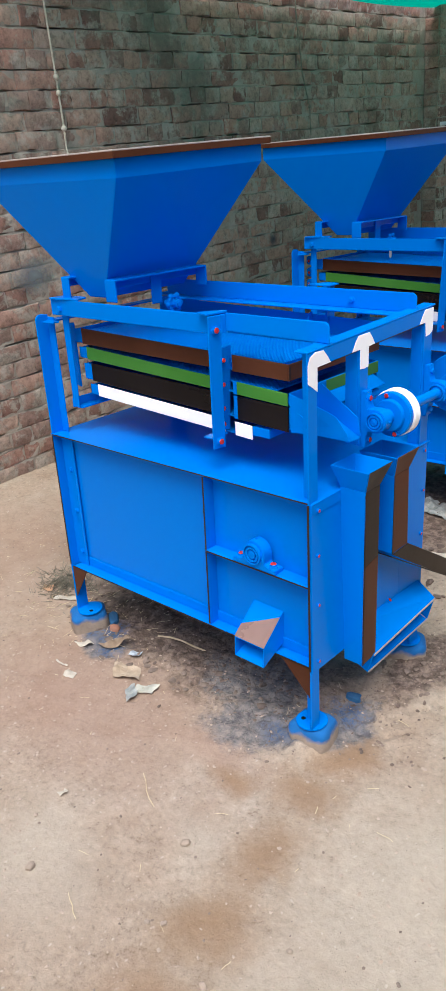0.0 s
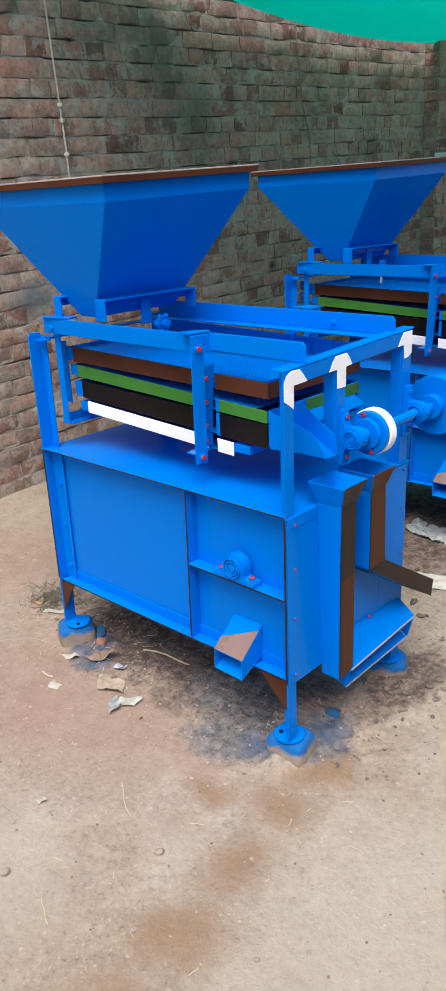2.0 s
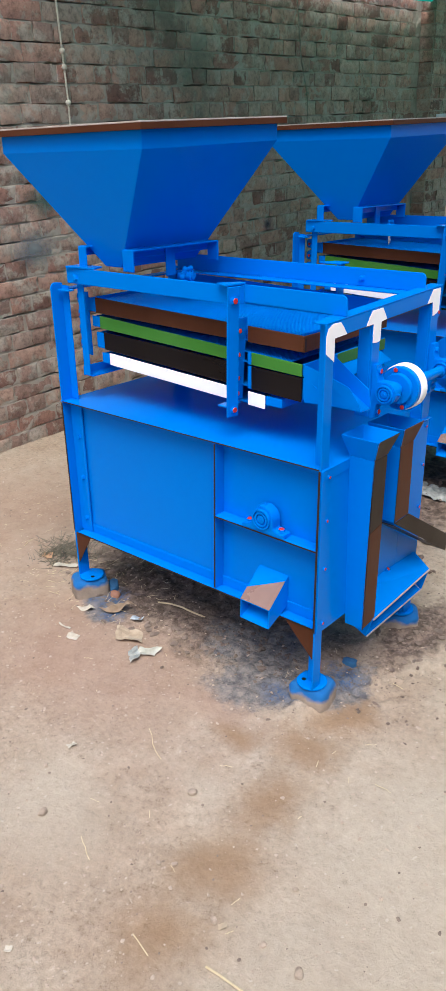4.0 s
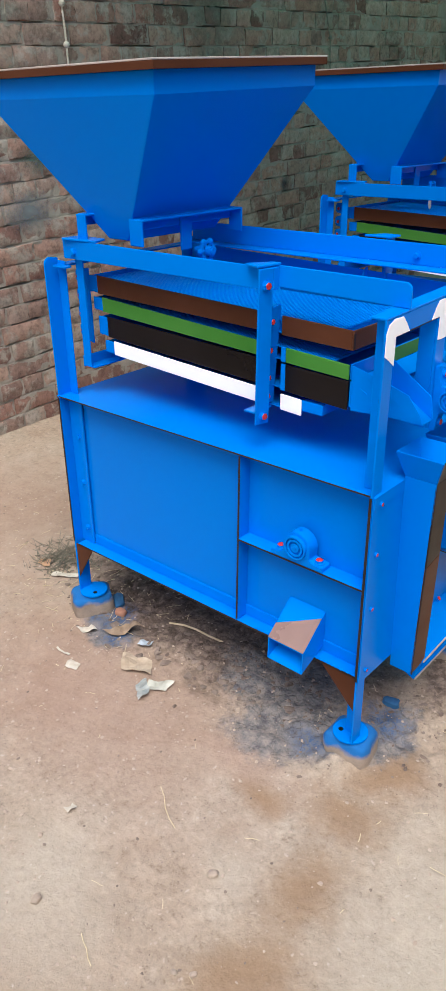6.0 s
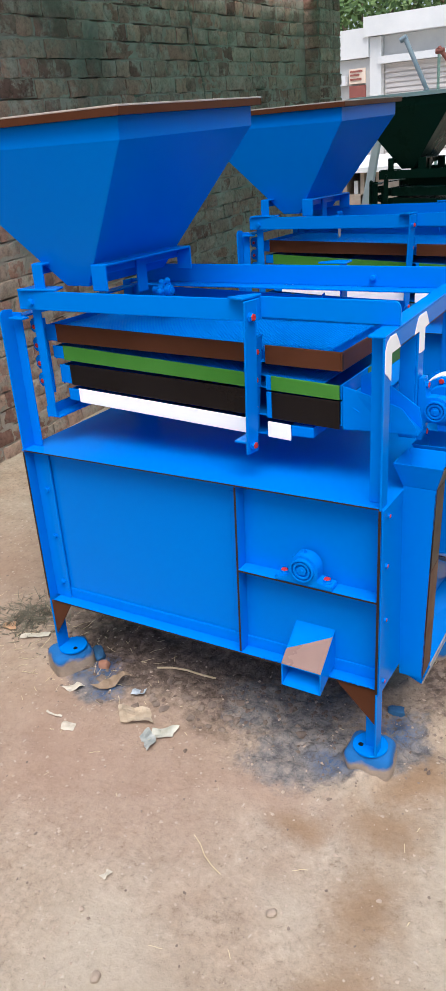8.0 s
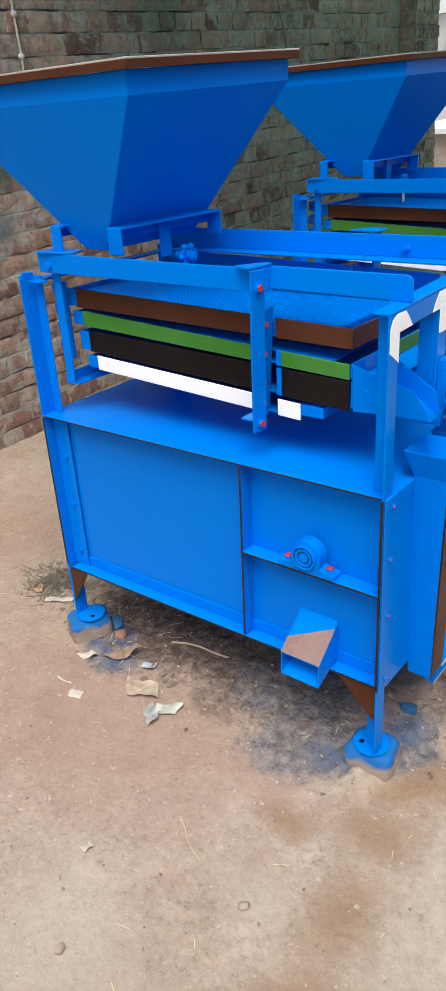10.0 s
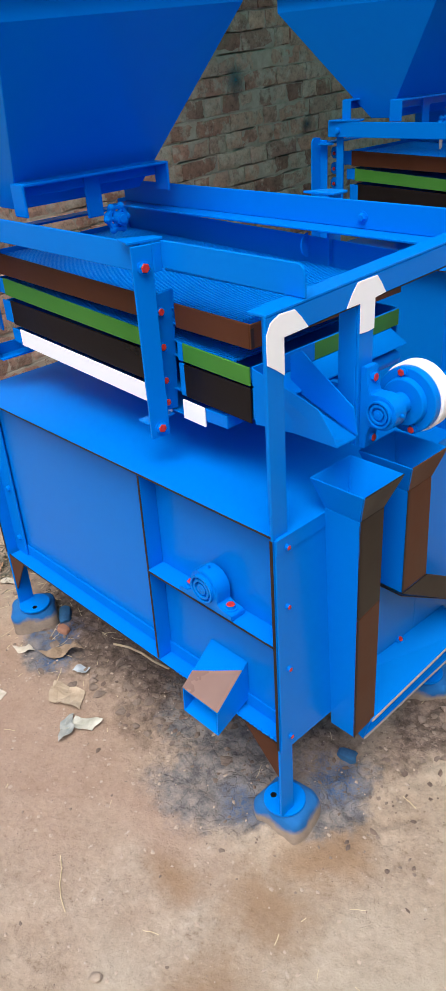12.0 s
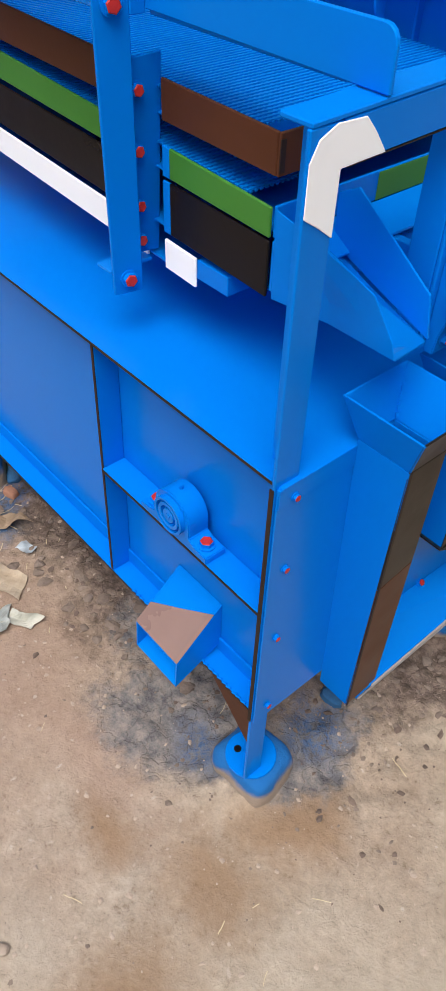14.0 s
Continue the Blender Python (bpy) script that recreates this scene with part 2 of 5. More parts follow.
def build_machine(mats, label, rim_label, hop_x0=-1.168):
    top = new("seed_cleaner")
    tagged(top, label, "machine", "seed cleaning machines in a row")
    B = mats["blue"]
    red = bolt_mesh("bolt_red", (B, mats["red"]))
    plain = bolt_mesh("bolt_blue", (B, B))

    # lower casing
    def settle(*obs):
        """The casing stands a little higher at its discharge end."""
        for ob in obs:
            for v in ob.data.vertices:
                k = 0.018 - 0.009 * min(1.0, max(0.0, (v.co.z - 0.28) / 0.465))
                v.co.z += k * (v.co.x + 1.0)

    body = boxes_part("casing", [(-1.010, 0.0, 0.026, 0.030, 0.276, 0.744)], B, top, "blue sheet steel casing", 0.0008)
    back = boxes_part("back_panel", [(-1.0, 0.0, 0.512, 0.516, 0.276, 0.744)], B, top)
    end1 = boxes_part("end_panel", [(-1.0, -0.996, 0.0305, 0.5115, 0.276, 0.744)], B, top)
    end2 = boxes_part("end_panel", [(-0.004, 0.0, 0.0305, 0.5115, 0.276, 0.744)], B, top)
    lid = boxes_part("top_plate", [(-1.020, 0.012, -0.014, 0.545, 0.745, 0.749)], B, top, "", 0.0008)
    lip1 = boxes_part("bare_lip", [(-1.010, 0.004, -0.0155, -0.0142, 0.7454, 0.7486)], mats["edge"], body, "worn dark top plate edge", 0)
    boxes_part("bottom_plate", [(-0.995, -0.005, 0.031, 0.511, 0.277, 0.281)], B, top, "", 0)
    bm = bmesh.new()
    box(bm, -1.0, 0.0, -0.011, 0.0255, 0.272, 0.2765)
    box(bm, -0.955, -0.006, 0.0215, 0.0255, 0.277, 0.309)
    low_angle = part("bottom_angle", bm, B, body, "", 0.001)
    lip2 = boxes_part("bare_lip", [(-0.998, -0.002, -0.0125, -0.0115, 0.2725, 0.276)], mats["edge"], body, "worn dark bottom edge", 0)
    high_angle = boxes_part("top_angle", [(-0.955, -0.006, 0.0225, 0.0255, 0.715, 0.7445)], B, body, "", 0.001)
    settle(body, back, end1, end2, lid, lip1, low_angle, lip2, high_angle)
    bm = bmesh.new()
    box(bm, -0.363, -0.358, -0.011, 0.0255, 0.289, 0.7485)
    box(bm, -0.395, -0.3635, 0.0215, 0.0255, 0.322, 0.719)
    divider = part("divider", bm, B, body, "", 0.001)
    lip3 = boxes_part("bare_lip", [(-0.363, -0.358, -0.0125, -0.0115, 0.292, 0.747)], mats["edge"], body, "worn dark divider edge", 0)
    for ob in (divider, lip3):
        for v in ob.data.vertices:
            v.co.x += 0.024 * (v.co.z - 0.28)
    bm = bmesh.new()
    box(bm, -0.351, 0.0, -0.015, 0.0255, 0.527, 0.532)
    box(bm, -0.351, -0.006, 0.0215, 0.0255, 0.4935, 0.5265)
    part("bearing_shelf", bm, B, body, "", 0.001)
    boxes_part("bare_lip", [(-0.351, -0.0, -0.0165, -0.0155, 0.5275, 0.5315)], mats["edge"], body, "worn dark shelf edge", 0)
    # weld beads along the bottom angle
    bm = bmesh.new()
    rng = random.Random(4)
    for i in range(26):
        x = -0.30 + 0.011 * i + rng.uniform(-0.002, 0.002)
        rod(bm, (x, -0.012, 0.278 + rng.uniform(-0.001, 0.002)), (x + 0.008, -0.010, 0.279), 0.0022, 6)
    settle(part("weld_bead", bm, B, body, "", 0))

    # corner posts of angle iron, with feet
    def post(x, s, y, back, z_top, bw=0.038, w=0.043):
        bm = bmesh.new()
        xa, xb = sorted((x, x - s * 0.005))
        box(bm, xa, xb, y, y + w, 0.103, z_top)
        fa, fb = sorted((x - s * 0.0055, x - s * bw))
        yb = y + w - 0.005 if back else y
        box(bm, fa, fb, yb, yb + 0.005, 0.759 if back else 0.103, z_top)
        if back:
            box(bm, fa, fb, yb, yb + 0.005, 0.103, 0.288)
        return part("post", bm, B, top, "", 0.0012)

    posts = [post(0.006, 1, -0.021, True, 1.112, 0.038, 0.036), post(0.006, 1, 0.492, False, 1.130)]
    bm = bmesh.new()
    prof = [(-0.013, 0.100)] + [(0.032, 0.100), (0.032, 1.118)] + arc(0.005, 1.104, 0.018, 80, 180, 5)
    plate(bm, [(-1.016, y, z) for y, z in prof], (0.005, 0, 0))
    box(bm, -1.0105, -0.980, 0.0275, 0.0325, 0.750, 1.112)
    box(bm, -1.0105, -0.955, 0.0165, 0.0215, 0.277, 0.7415)
    posts.append(part("post", bm, B, top, "", 0.0012))
    bm = bmesh.new()
    box(bm, -1.016, -1.011, 0.50, 0.545, 0.100, 1.118)
    box(bm, -1.0105, -0.965, 0.54, 0.545, 0.100, 1.118)
    posts.append(part("post", bm, B, top, "", 0.0012))
    boxes_part("bare_lip", [(0.0004, 0.0062, -0.0225, -0.0213, 0.290, 0.756)], mats["edge"], posts[0], "worn dark post edge", 0)
    boxes_part("bare_lip", [(-1.016, -1.011, -0.0145, -0.0135, 0.28, 0.742)], mats["edge"], posts[2], "worn dark post edge", 0)
    mid = bmesh.new()
    box(mid, 0.001, 0.006, 0.185, 0.223, 0.845, 1.0820)
    box(mid, -0.034, 0.0005, 0.185, 0.190, 0.845, 1.0810)
    mid = part("middle_post", mid, B, top, "", 0.0012)
    for x, y, s in ((-0.022, 0.018, 1), (-0.022, 0.52, 1), (-0.983, 0.018, -1), (-0.983, 0.52, -1)):
        bm = bmesh.new()
        rod(bm, (x, y, 0.096), (x, y, 0.103), 0.043, 30)
        foot = part("foot_plate", bm, B, top, "", 0.0012, True)
        # thin black disc on the plate stands in for a hole's dark inside
        bm = bmesh.new()
        rod(bm, (x - 0.020 * s, y - 0.012, 0.1032), (x - 0.020 * s, y - 0.012, 0.1040), 0.0065, 12)
        part("hole_disc", bm, M["black"], foot, "", 0)
    # gussets
    plate_part("gusset", [(-0.10, -0.0105, 0.2875), (0.0005, -0.0105, 0.2890), (0.0005, -0.0105, 0.186)], (0, 0.004, 0), mats["brown"], posts[0], "brown primed gusset plate")
    plate_part("gusset", [(-1.0105, -0.0105, 0.2715), (-0.935, -0.0105, 0.2715), (-1.0105, -0.0105, 0.152)], (0, 0.004, 0), mats["brown"], posts[2], "brown primed gusset plate")

    # end beam across the discharge end
    bm = bmesh.new()
    box(bm, 0.001, 0.006, 0.0155, 0.4915, 1.0765, 1.1125)
    box(bm, -0.029, 0.0065, -0.020, 0.545, 1.1130, 1.1180)
    for v in bm.verts:
        v.co.z += 0.036 * (v.co.y - 0.015)
    beam = part("end_beam", bm, B, top, "", 0.0012)
    edge = boxes_part("bare_lip", [(0.0012, 0.0058, 0.024, 0.490, 1.0750, 1.0763)], mats["edge"], beam, "worn dark beam edge", 0)
    for v in edge.data.vertices:
        v.co.z += 0.036 * (v.co.y - 0.015)
    # white splashes on post heads
    def splash(pts, parent):
        plate_part("paint_mark", [(0.0064, y, z) for y, z in pts], (0.0012, 0, 0), mats["white"], parent, "thick brushed white paint mark", 0.0006)
    splash([(-0.0208, 1.046), (-0.004, 1.035), (0.0150, 1.021), (0.0152, 1.0768), (0.042, 1.0778), (0.067, 1.0785), (0.052, 1.097), (0.038, 1.1110), (0.006, 1.1120), (-0.012, 1.104), (-0.0208, 1.088)], beam)
    splash([(0.1860, 1.036), (0.205, 1.0345), (0.2225, 1.036), (0.2228, 1.0840), (0.250, 1.0865), (0.238, 1.104), (0.226, 1.1180), (0.178, 1.1170), (0.166, 1.104), (0.152, 1.0825), (0.1855, 1.0830)], beam)
    splash([(0.499, 1.057), (0.520, 1.060), (0.5345, 1.068), (0.5345, 1.1290), (0.49, 1.1290), (0.478, 1.115), (0.463, 1.0940), (0.4935, 1.0945)], beam)

    # long rails that carry the sieve shoe
    bm = bmesh.new()
    box(bm, -0.972, -0.312, 0.022, 0.027, 1.122, 1.168)
    box(bm, -0.972, -0.312, 0.0275, 0.070, 1.122, 1.127)
    part("front_rail", bm, B, top, "", 0.0012)
    bm = bmesh.new()
    prof = [(-0.301, 1.113), (0.008, 1.110), (0.008, 1.150)] + arc(-0.006, 1.154, 0.014, 0, 90, 4) + [(-0.301, 1.168)]
    plate(bm, [(x, 0.058, z + (0.0105 if z < 1.12 else 0)) for x, z in prof], (0, 0.005, 0))
    box(bm, -0.301, -0.041, 0.0635, 0.097, 1.118, 1.123)
    part("rail_end", bm, B, top, "", 0.0012)
    bm = bmesh.new()
    prof = [(-0.93, 1.1245), (-0.004, 1.1245), (-0.004, 1.153)] + arc(-0.018, 1.160, 0.014, 0, 90, 4) + [(-0.93, 1.174)]
    plate(bm, [(x, 0.462, z) for x, z in prof], (0, 0.005, 0))
    box(bm, -0.93, -0.041, 0.420, 0.467, 1.119, 1.124)
    part("back_rail", bm, B, top, "", 0.0012)
    bm = bmesh.new()
    plate(bm, [(-0.33, 0.4535 - 0.022 * math.sin(radians(a)), 1.060 + 0.024 - 0.024 * math.cos(radians(a))) for a in range(0, 181, 20)], (0.004, 0, 0))
    part("lug", bm, B, top, "", 0.0008)
    put_bolt(plain, top, (-0.20, 0.4615, 1.146), (0, -1, 0), "", 0.9)
    # cross pieces at the feed end
    boxes_part("strut", [(-1.0, -0.952, 0.004, 0.029, 1.098, 1.103), (-1.0105, -0.97, 0.033, 0.50, 1.10, 1.105)], B, top, "", 0.001)

    # middle hanger: angle bar with the adjusting plate and red bolts
    bm = bmesh.new()
    # flat bar facing the discharge end, a little askew
    fx, fy = 0.0040, 0.0185
    plate(bm, [(-0.302 - fx, 0.020 - fy, 1.166), (-0.302 + fx, 0.020 + fy, 1.166), (-0.320 + fx, 0.033 + fy, 0.820), (-0.320 - fx, 0.033 - fy, 0.820)], (-0.005, 0.001, 0))
    plate(bm, [(-0.2985, 0.0395, 1.166), (-0.2985, 0.0575, 1.166), (-0.2985, 0.0575, 1.120), (-0.2985, 0.0395, 1.120)], (-0.005, 0, 0))
    bar = part("hanger_bar", bm, B, top, "", 0.0012)
    plate_part("hanger_cap", [(-0.353, 0.012, 1.1685), (-0.309, -0.003, 1.1685), (-0.297, 0.062, 1.1685), (-0.317, 0.062, 1.1685)], (0, 0, 0.005), B, bar)
    plate_part("adjusting_plate", [(-0.312, 0.0400, 1.080), (-0.312, 0.0860, 1.082), (-0.3335, 0.0910, 0.856), (-0.3335, 0.0485, 0.860)], (-0.005, 0, 0), B, bar)
    boxes_part("hanger_foot", [(-0.356, -0.3265, 0.012, 0.074, 0.848, 0.8525)], B, bar)
    for x, y, z in ((-0.3150, 0.053, 1.049), (-0.3212, 0.055, 0.985), (-0.3273, 0.058, 0.921), (-0.3315, 0.061, 0.877)):
        put_bolt(red, bar, (x, y, z), (1, -0.05, 0.08), "red capped bolt", 0.80)
    put_bolt(red, bar, (-0.3035, 0.0210, 1.131), (1, -0.2, 0.05), "red capped bolt", 0.98)
    put_bolt(red, bar, (-0.3188, 0.0325, 0.840), (1, -0.2, 0.05), "red capped bolt", 0.98)

    # its fellow at the back
    bar3 = boxes_part("hanger_bar", [(-0.292, -0.287, 0.4685, 0.506, 0.836, 1.176)], B, top)
    plate_part("hanger_cap", [(-0.352, 0.468, 1.1765), (-0.276, 0.468, 1.1765), (-0.276, 0.512, 1.1765), (-0.318, 0.512, 1.1765)], (0, 0, 0.005), B, bar3)
    put_bolt(red, bar3, (-0.287, 0.487, 1.145), (1, 0, 0), "red capped bolt", 0.9)

    # feed end hanger with toothed adjusting plate
    bar2 = boxes_part("hanger_bar", [(-0.950, -0.922, 0.040, 0.045, 0.835, 1.121), (-0.950, -0.915, 0.0245, 0.0295, 1.1215, 1.166)], B, top)
    plate_part("hanger_cap", [(-0.962, 0.012, 1.1685), (-0.842, 0.024, 1.1685), (-0.860, 0.07, 1.1685), (-0.962, 0.07, 1.1685)], (0, 0, 0.005), B, bar2)
    bm = bmesh.new()
    teeth = [(-0.950, 1.09)]
    for z in (1.068, 1.018, 0.970, 0.922):
        teeth += [(-0.996, z + 0.018), (-1.003, z + 0.010), (-1.003, z - 0.010), (-0.996, z - 0.018), (-0.980, z - 0.019), (-0.976, z - 0.027)]
    teeth += [(-0.950, 0.890)]
    plate(bm, [(x, 0.078, z) for x, z in teeth], (0, 0.005, 0))
    part("adjusting_plate", bm, B, bar2, "", 0.0008)
    for z in (1.066, 1.017, 0.969, 0.921):
        put_bolt(red, bar2, (-0.985, 0.078, z), (0, -1, 0), "red capped bolt", 0.8)
    put_bolt(plain, bar2, (-0.930, 0.0245, 1.140), (0, -1, 0), "", 1.1)
    boxes_part("hanger_foot", [(-0.950, -0.915, 0.046, 0.42, 0.832, 0.837), (-0.955, -0.950, 0.0405, 0.42, 0.832, 0.862)], B, bar2)

    # hopper and its frames
    u_frame("hopper_frame", -0.757, 0.045, 0.066, 0.425, 1.166, 1.228, mats, top)
    u_frame("hopper_frame", -0.925, 0.034, 0.042, 0.420, 1.166, 1.232, mats, top, False)
    build_hopper(mats, top, rim_label, hop_x0)
    # gate wheel under the hopper
    bm = bmesh.new()
    cy, cz, cx = 0.255, 1.138, -0.690
    rod(bm, (cx - 0.03, cy, cz), (cx + 0.03, cy, cz), 0.009, 14)
    rod(bm, (cx + 0.004, cy, cz), (cx + 0.026, cy, cz), 0.013, 16)
    tube(bm, (cx, cy, cz), (cx + 0.012, cy, cz), 0.026, 0.018, 24)
    for i in range(3):
        a = math.pi * i / 3
        d = Vector((0, math.cos(a), math.sin(a))) * 0.021
        rod(bm, Vector((cx + 0.007, cy, cz)) - d, Vector((cx + 0.007, cy, cz)) + d, 0.005, 8)
    gate = part("gate_wheel", bm, B, top, "blue lobed hand wheel", 0.001, True)
    for i in range(6):
        bm = bmesh.new()
        a = 2 * math.pi * i / 6
        geo = bmesh.ops.create_icosphere(bm, subdivisions=2, radius=0.0085)
        for v in geo["verts"]:
            v.co += Vector((cx + 0.006, cy + 0.025 * math.cos(a), cz + 0.025 * math.sin(a)))
        part("lobe", bm, B, gate, "", 0, True)

    # sieve shoe
    brown = tray_part("upper_tray", 1.076, 1.055, 0.047, 0.041, -0.915, -0.125, mats["brown"], B, top, "brown painted strip on the upper sieve tray", 0.034)
    tray_part_end(brown, 1.055, 0.041, mats["brown"], mats)
    green = tray_part("middle_tray", 1.021, 0.983, 0.038, 0.032, -0.900, -0.128, mats["green"], B, top, "green painted strip on the middle sieve tray", gap=-0.292)
    black = tray_part("lower_tray", 0.972, 0.948, 0.054, 0.063, -0.885, -0.128, mats["black"], B, top, "black painted strip on the lower sieve tray", gap=-0.292)
    white = tray_part("base_tray", 0.909, 0.881, 0.037, 0.037, -0.865, -0.246, mats["white"], B, top, "white painted strip on the base tray")
    screen_part(brown, -0.925, -0.170, 1.064, 1.045, mats["mesh"])
    screen_part(green, -0.92, -0.165, 1.012, 0.985, mats["mesh"])
    boxes_part("base_tail", [(-0.245, -0.190, 0.079, 0.455, 0.856, 0.880)], B, white)
    # end of the middle tray: blue sheet with two green dabs
    boxes_part("tray_end", [(-0.128, -0.124, 0.082, 0.480, 0.951, 0.984)], B, green)
    boxes_part("paint_mark", [(-0.1235, -0.1225, 0.233, 0.479, 0.952, 0.983)], mats["green"], green, "green painted tray end")
    plate_part("tray_apron", [(-0.123, 0.080, 0.952), (-0.085, 0.080, 0.930), (-0.085, 0.455, 0.930), (-0.123, 0.455, 0.952)], (0, 0, -0.003), B, green)
    boxes_part("tray_end", [(-0.127, -0.122, 0.081, 0.455, 0.892, 0.948)], B, black)
    # spill lip that leads the good seed to the chute
    bm = bmesh.new()
    floor = [(-0.115, 0.083, 0.962), (-0.050, 0.088, 0.955), (0.007, 0.089, 0.940), (0.036, 0.091, 0.903), (0.041, 0.092, 0.889), (0.030, 0.155, 0.879), (-0.040, 0.153, 0.904), (-0.110, 0.153, 0.930)]
    for a, b, c, d in ((0, 1, 6, 7), (1, 2, 5, 6), (2, 3, 4, 5)):
        plate(bm, [floor[i] for i in (a, b, c, d)], (0, 0, -0.003))
    plate(bm, [(-0.120, 0.0765, 0.984), (-0.050, 0.0865, 0.962), (0.007, 0.0870, 0.944), (0.036, 0.0885, 0.906), (0.041, 0.0900, 0.888), (-0.045, 0.0885, 0.888), (-0.120, 0.0785, 0.886)], (0, 0.002, 0))
    plate(bm, [(-0.110, 0.1555, 0.985), (-0.085, 0.1555, 0.998), (0.022, 0.1555, 0.927), (0.031, 0.1555, 0.881), (-0.040, 0.1555, 0.906), (-0.110, 0.1555, 0.932)], (0, 0.003, 0))
    part("spill_lip", bm, B, top, "bent blue sheet metal spout", 0.0008)
    bm = bmesh.new()
    rod(bm, (-0.10, 0.10, 0.905), (-0.10, 0.44, 0.905), 0.013, 14)
    part("cross_tube", bm, B, top, "", 0.001, True)

    # eccentric shaft with bearings and wheels
    sx, sz = 0.047, 0.911
    bm = bmesh.new()
    rod(bm, (sx, 0.191, sz), (sx, 0.66, sz), 0.0135, 20)
    shaft = part("shaft", bm, B, top, "", 0.001, True)
    for y in (0.207, 0.514):
        hold = new("bearing")
        hold.parent = top
        hold.matrix_basis = Matrix.Translation((0.0065, y, sz)) @ Matrix.Rotation(radians(90), 4, "Y")
        pillow_block(hold, mats, "", 0.033)
        for dz in (-0.060, 0.060):
            put_bolt(red if y < 0.3 else plain, hold, (dz, 0, 0.013), (0, 0, 1), "", 1.0)
        hold.scale = (0.88, 0.80, 0.90)
    bm = bmesh.new()
    rod(bm, (sx, 0.224, sz), (sx, 0.250, sz), 0.019, 26)
    rod(bm, (sx, 0.2505, sz), (sx, 0.262, sz), 0.040, 30, 0.042)
    rod(bm, (sx, 0.2625, sz), (sx, 0.278, sz), 0.0565, 36)
    wheel = part("eccentric_wheel", bm, B, top, "", 0.0015, True)
    bm = bmesh.new()
    tube(bm, (sx, 0.2782, sz), (sx, 0.306, sz), 0.060, 0.015, 40)
    part("wheel_rim", bm, mats["white"], wheel, "white painted rim", 0.002, True)
    for a in (100, -70):
        put_bolt(red, wheel, (sx + 0.049 * math.cos(radians(a)), 0.2625, sz + 0.049 * math.sin(radians(a))), (0, -1, 0), "", 0.8)
    bm = bmesh.new()
    rod(bm, (sx, 0.575, sz), (sx, 0.600, sz), 0.035, 26)
    tube(bm, (sx, 0.600, sz), (sx, 0.640, sz), 0.085, 0.0145, 36)
    part("drive_pulley", bm, B, top, "", 0.002, True)
    boxes_part("connecting_arm", [(-0.09, 0.045, 0.228, 0.240, 0.897, 0.925)], B, top)

    # discharge chutes on the end
    def chute(m, n, b, zb, xb, face, face_label):
        """Upright spout hung on the end: a flared mouth over a narrow neck. m, n, b: its two sides in y at mouth, neck and foot."""
        t, zm, zn, x0, xm, xn = 0.003, 0.822, 0.767, -0.009, 0.101, 0.084
        bm = bmesh.new()
        # side towards the front
        plate(bm, [(x0, m[0], zm), (xm, m[0], zm), (xn, n[0], zn), (0.010, n[0], zn)], (0, t, 0))
        plate(bm, [(0.010, n[0], zn - 0.001), (xn, n[0], zn - 0.001), (xb, b[0], zb), (0.008, b[0], zb)], (0, t, 0))
        # side on the casing and far side
        plate(bm, [(x0, m[0] + t, zm), (x0, m[1], zm), (0.010, n[1], zn), (0.010, n[0] + t, zn)], (0.002, 0, -0.002))
        plate(bm, [(x0 + 0.002, m[1], zm), (xm - t, m[1], zm), (xn - t, n[1], zn), (0.010, n[1], zn)], (0, -0.002, -0.002))
        plate(bm, [(0.012, n[1], zn - 0.003), (xn - t, n[1], zn - 0.003), (xb - t, b[1], zb), (0.010, b[1], zb)], (0, -t, 0))
        tub = part("discharge_chute", bm, B, top, "", 0.0008)
        plate_part("bare_lip", [(xn + 0.0004, n[0] - 0.001, zn), (xn + 0.0004, n[0] + 0.003, zn), (xb + 0.0004, b[0] + 0.003, zb), (xb + 0.0004, b[0] - 0.001, zb)], (0.001, 0, 0), mats["edge"], tub, "worn dark seam", 0)
        bm = bmesh.new()
        for i in range(8):
            w = (i + 0.15 * (i % 3)) / 8
            p = Vector((x0 + 0.003, m[1] - 0.003, zm - 0.006)).lerp(Vector((0.013, n[1] - 0.003, zn)), w)
            rod(bm, p, p + Vector((0.002, -0.001, -0.005)), 0.0022, 6)
        part("weld_bead", bm, B, tub, "", 0)
        plate_part("chute_face", [(xm, m[0], zm), (xm, m[1], zm), (xn, n[1], zn), (xn, n[0], zn)], (-t, 0, 0), mats[face], tub, face_label)
        cut = 0.568 if face == "umber" else zb
        w = (zn - cut) / (zn - zb)
        xc, yc, yd = xn + (xb - xn) * w, n[0] + (b[0] - n[0]) * w, n[1] + (b[1] - n[1]) * w
        plate_part("chute_face", [(xn, n[0], zn - 0.0005), (xn, n[1], zn - 0.0005), (xc, yd, cut), (xc, yc, cut - 0.012 * (cut > zb))], (-t, 0, 0), mats[face], tub, face_label)
        if cut > zb:
            plate_part("chute_face", [(xc, yc, cut - 0.0125), (xc, yd, cut - 0.0005), (xb, b[1], zb + 0.006), (xb, b[0], zb)], (-t, 0, 0), mats["brown"], tub, "brown primed face")
        return tub

    chute((0.085, 0.191), (0.100, 0.163), (0.127, 0.192), 0.252, 0.065, "umber", "dark primed face")
    two = chute((0.211, 0.318), (0.229, 0.300), (0.246, 0.326), 0.540, 0.074, "brown", "brown primed face")
    bm = bmesh.new()
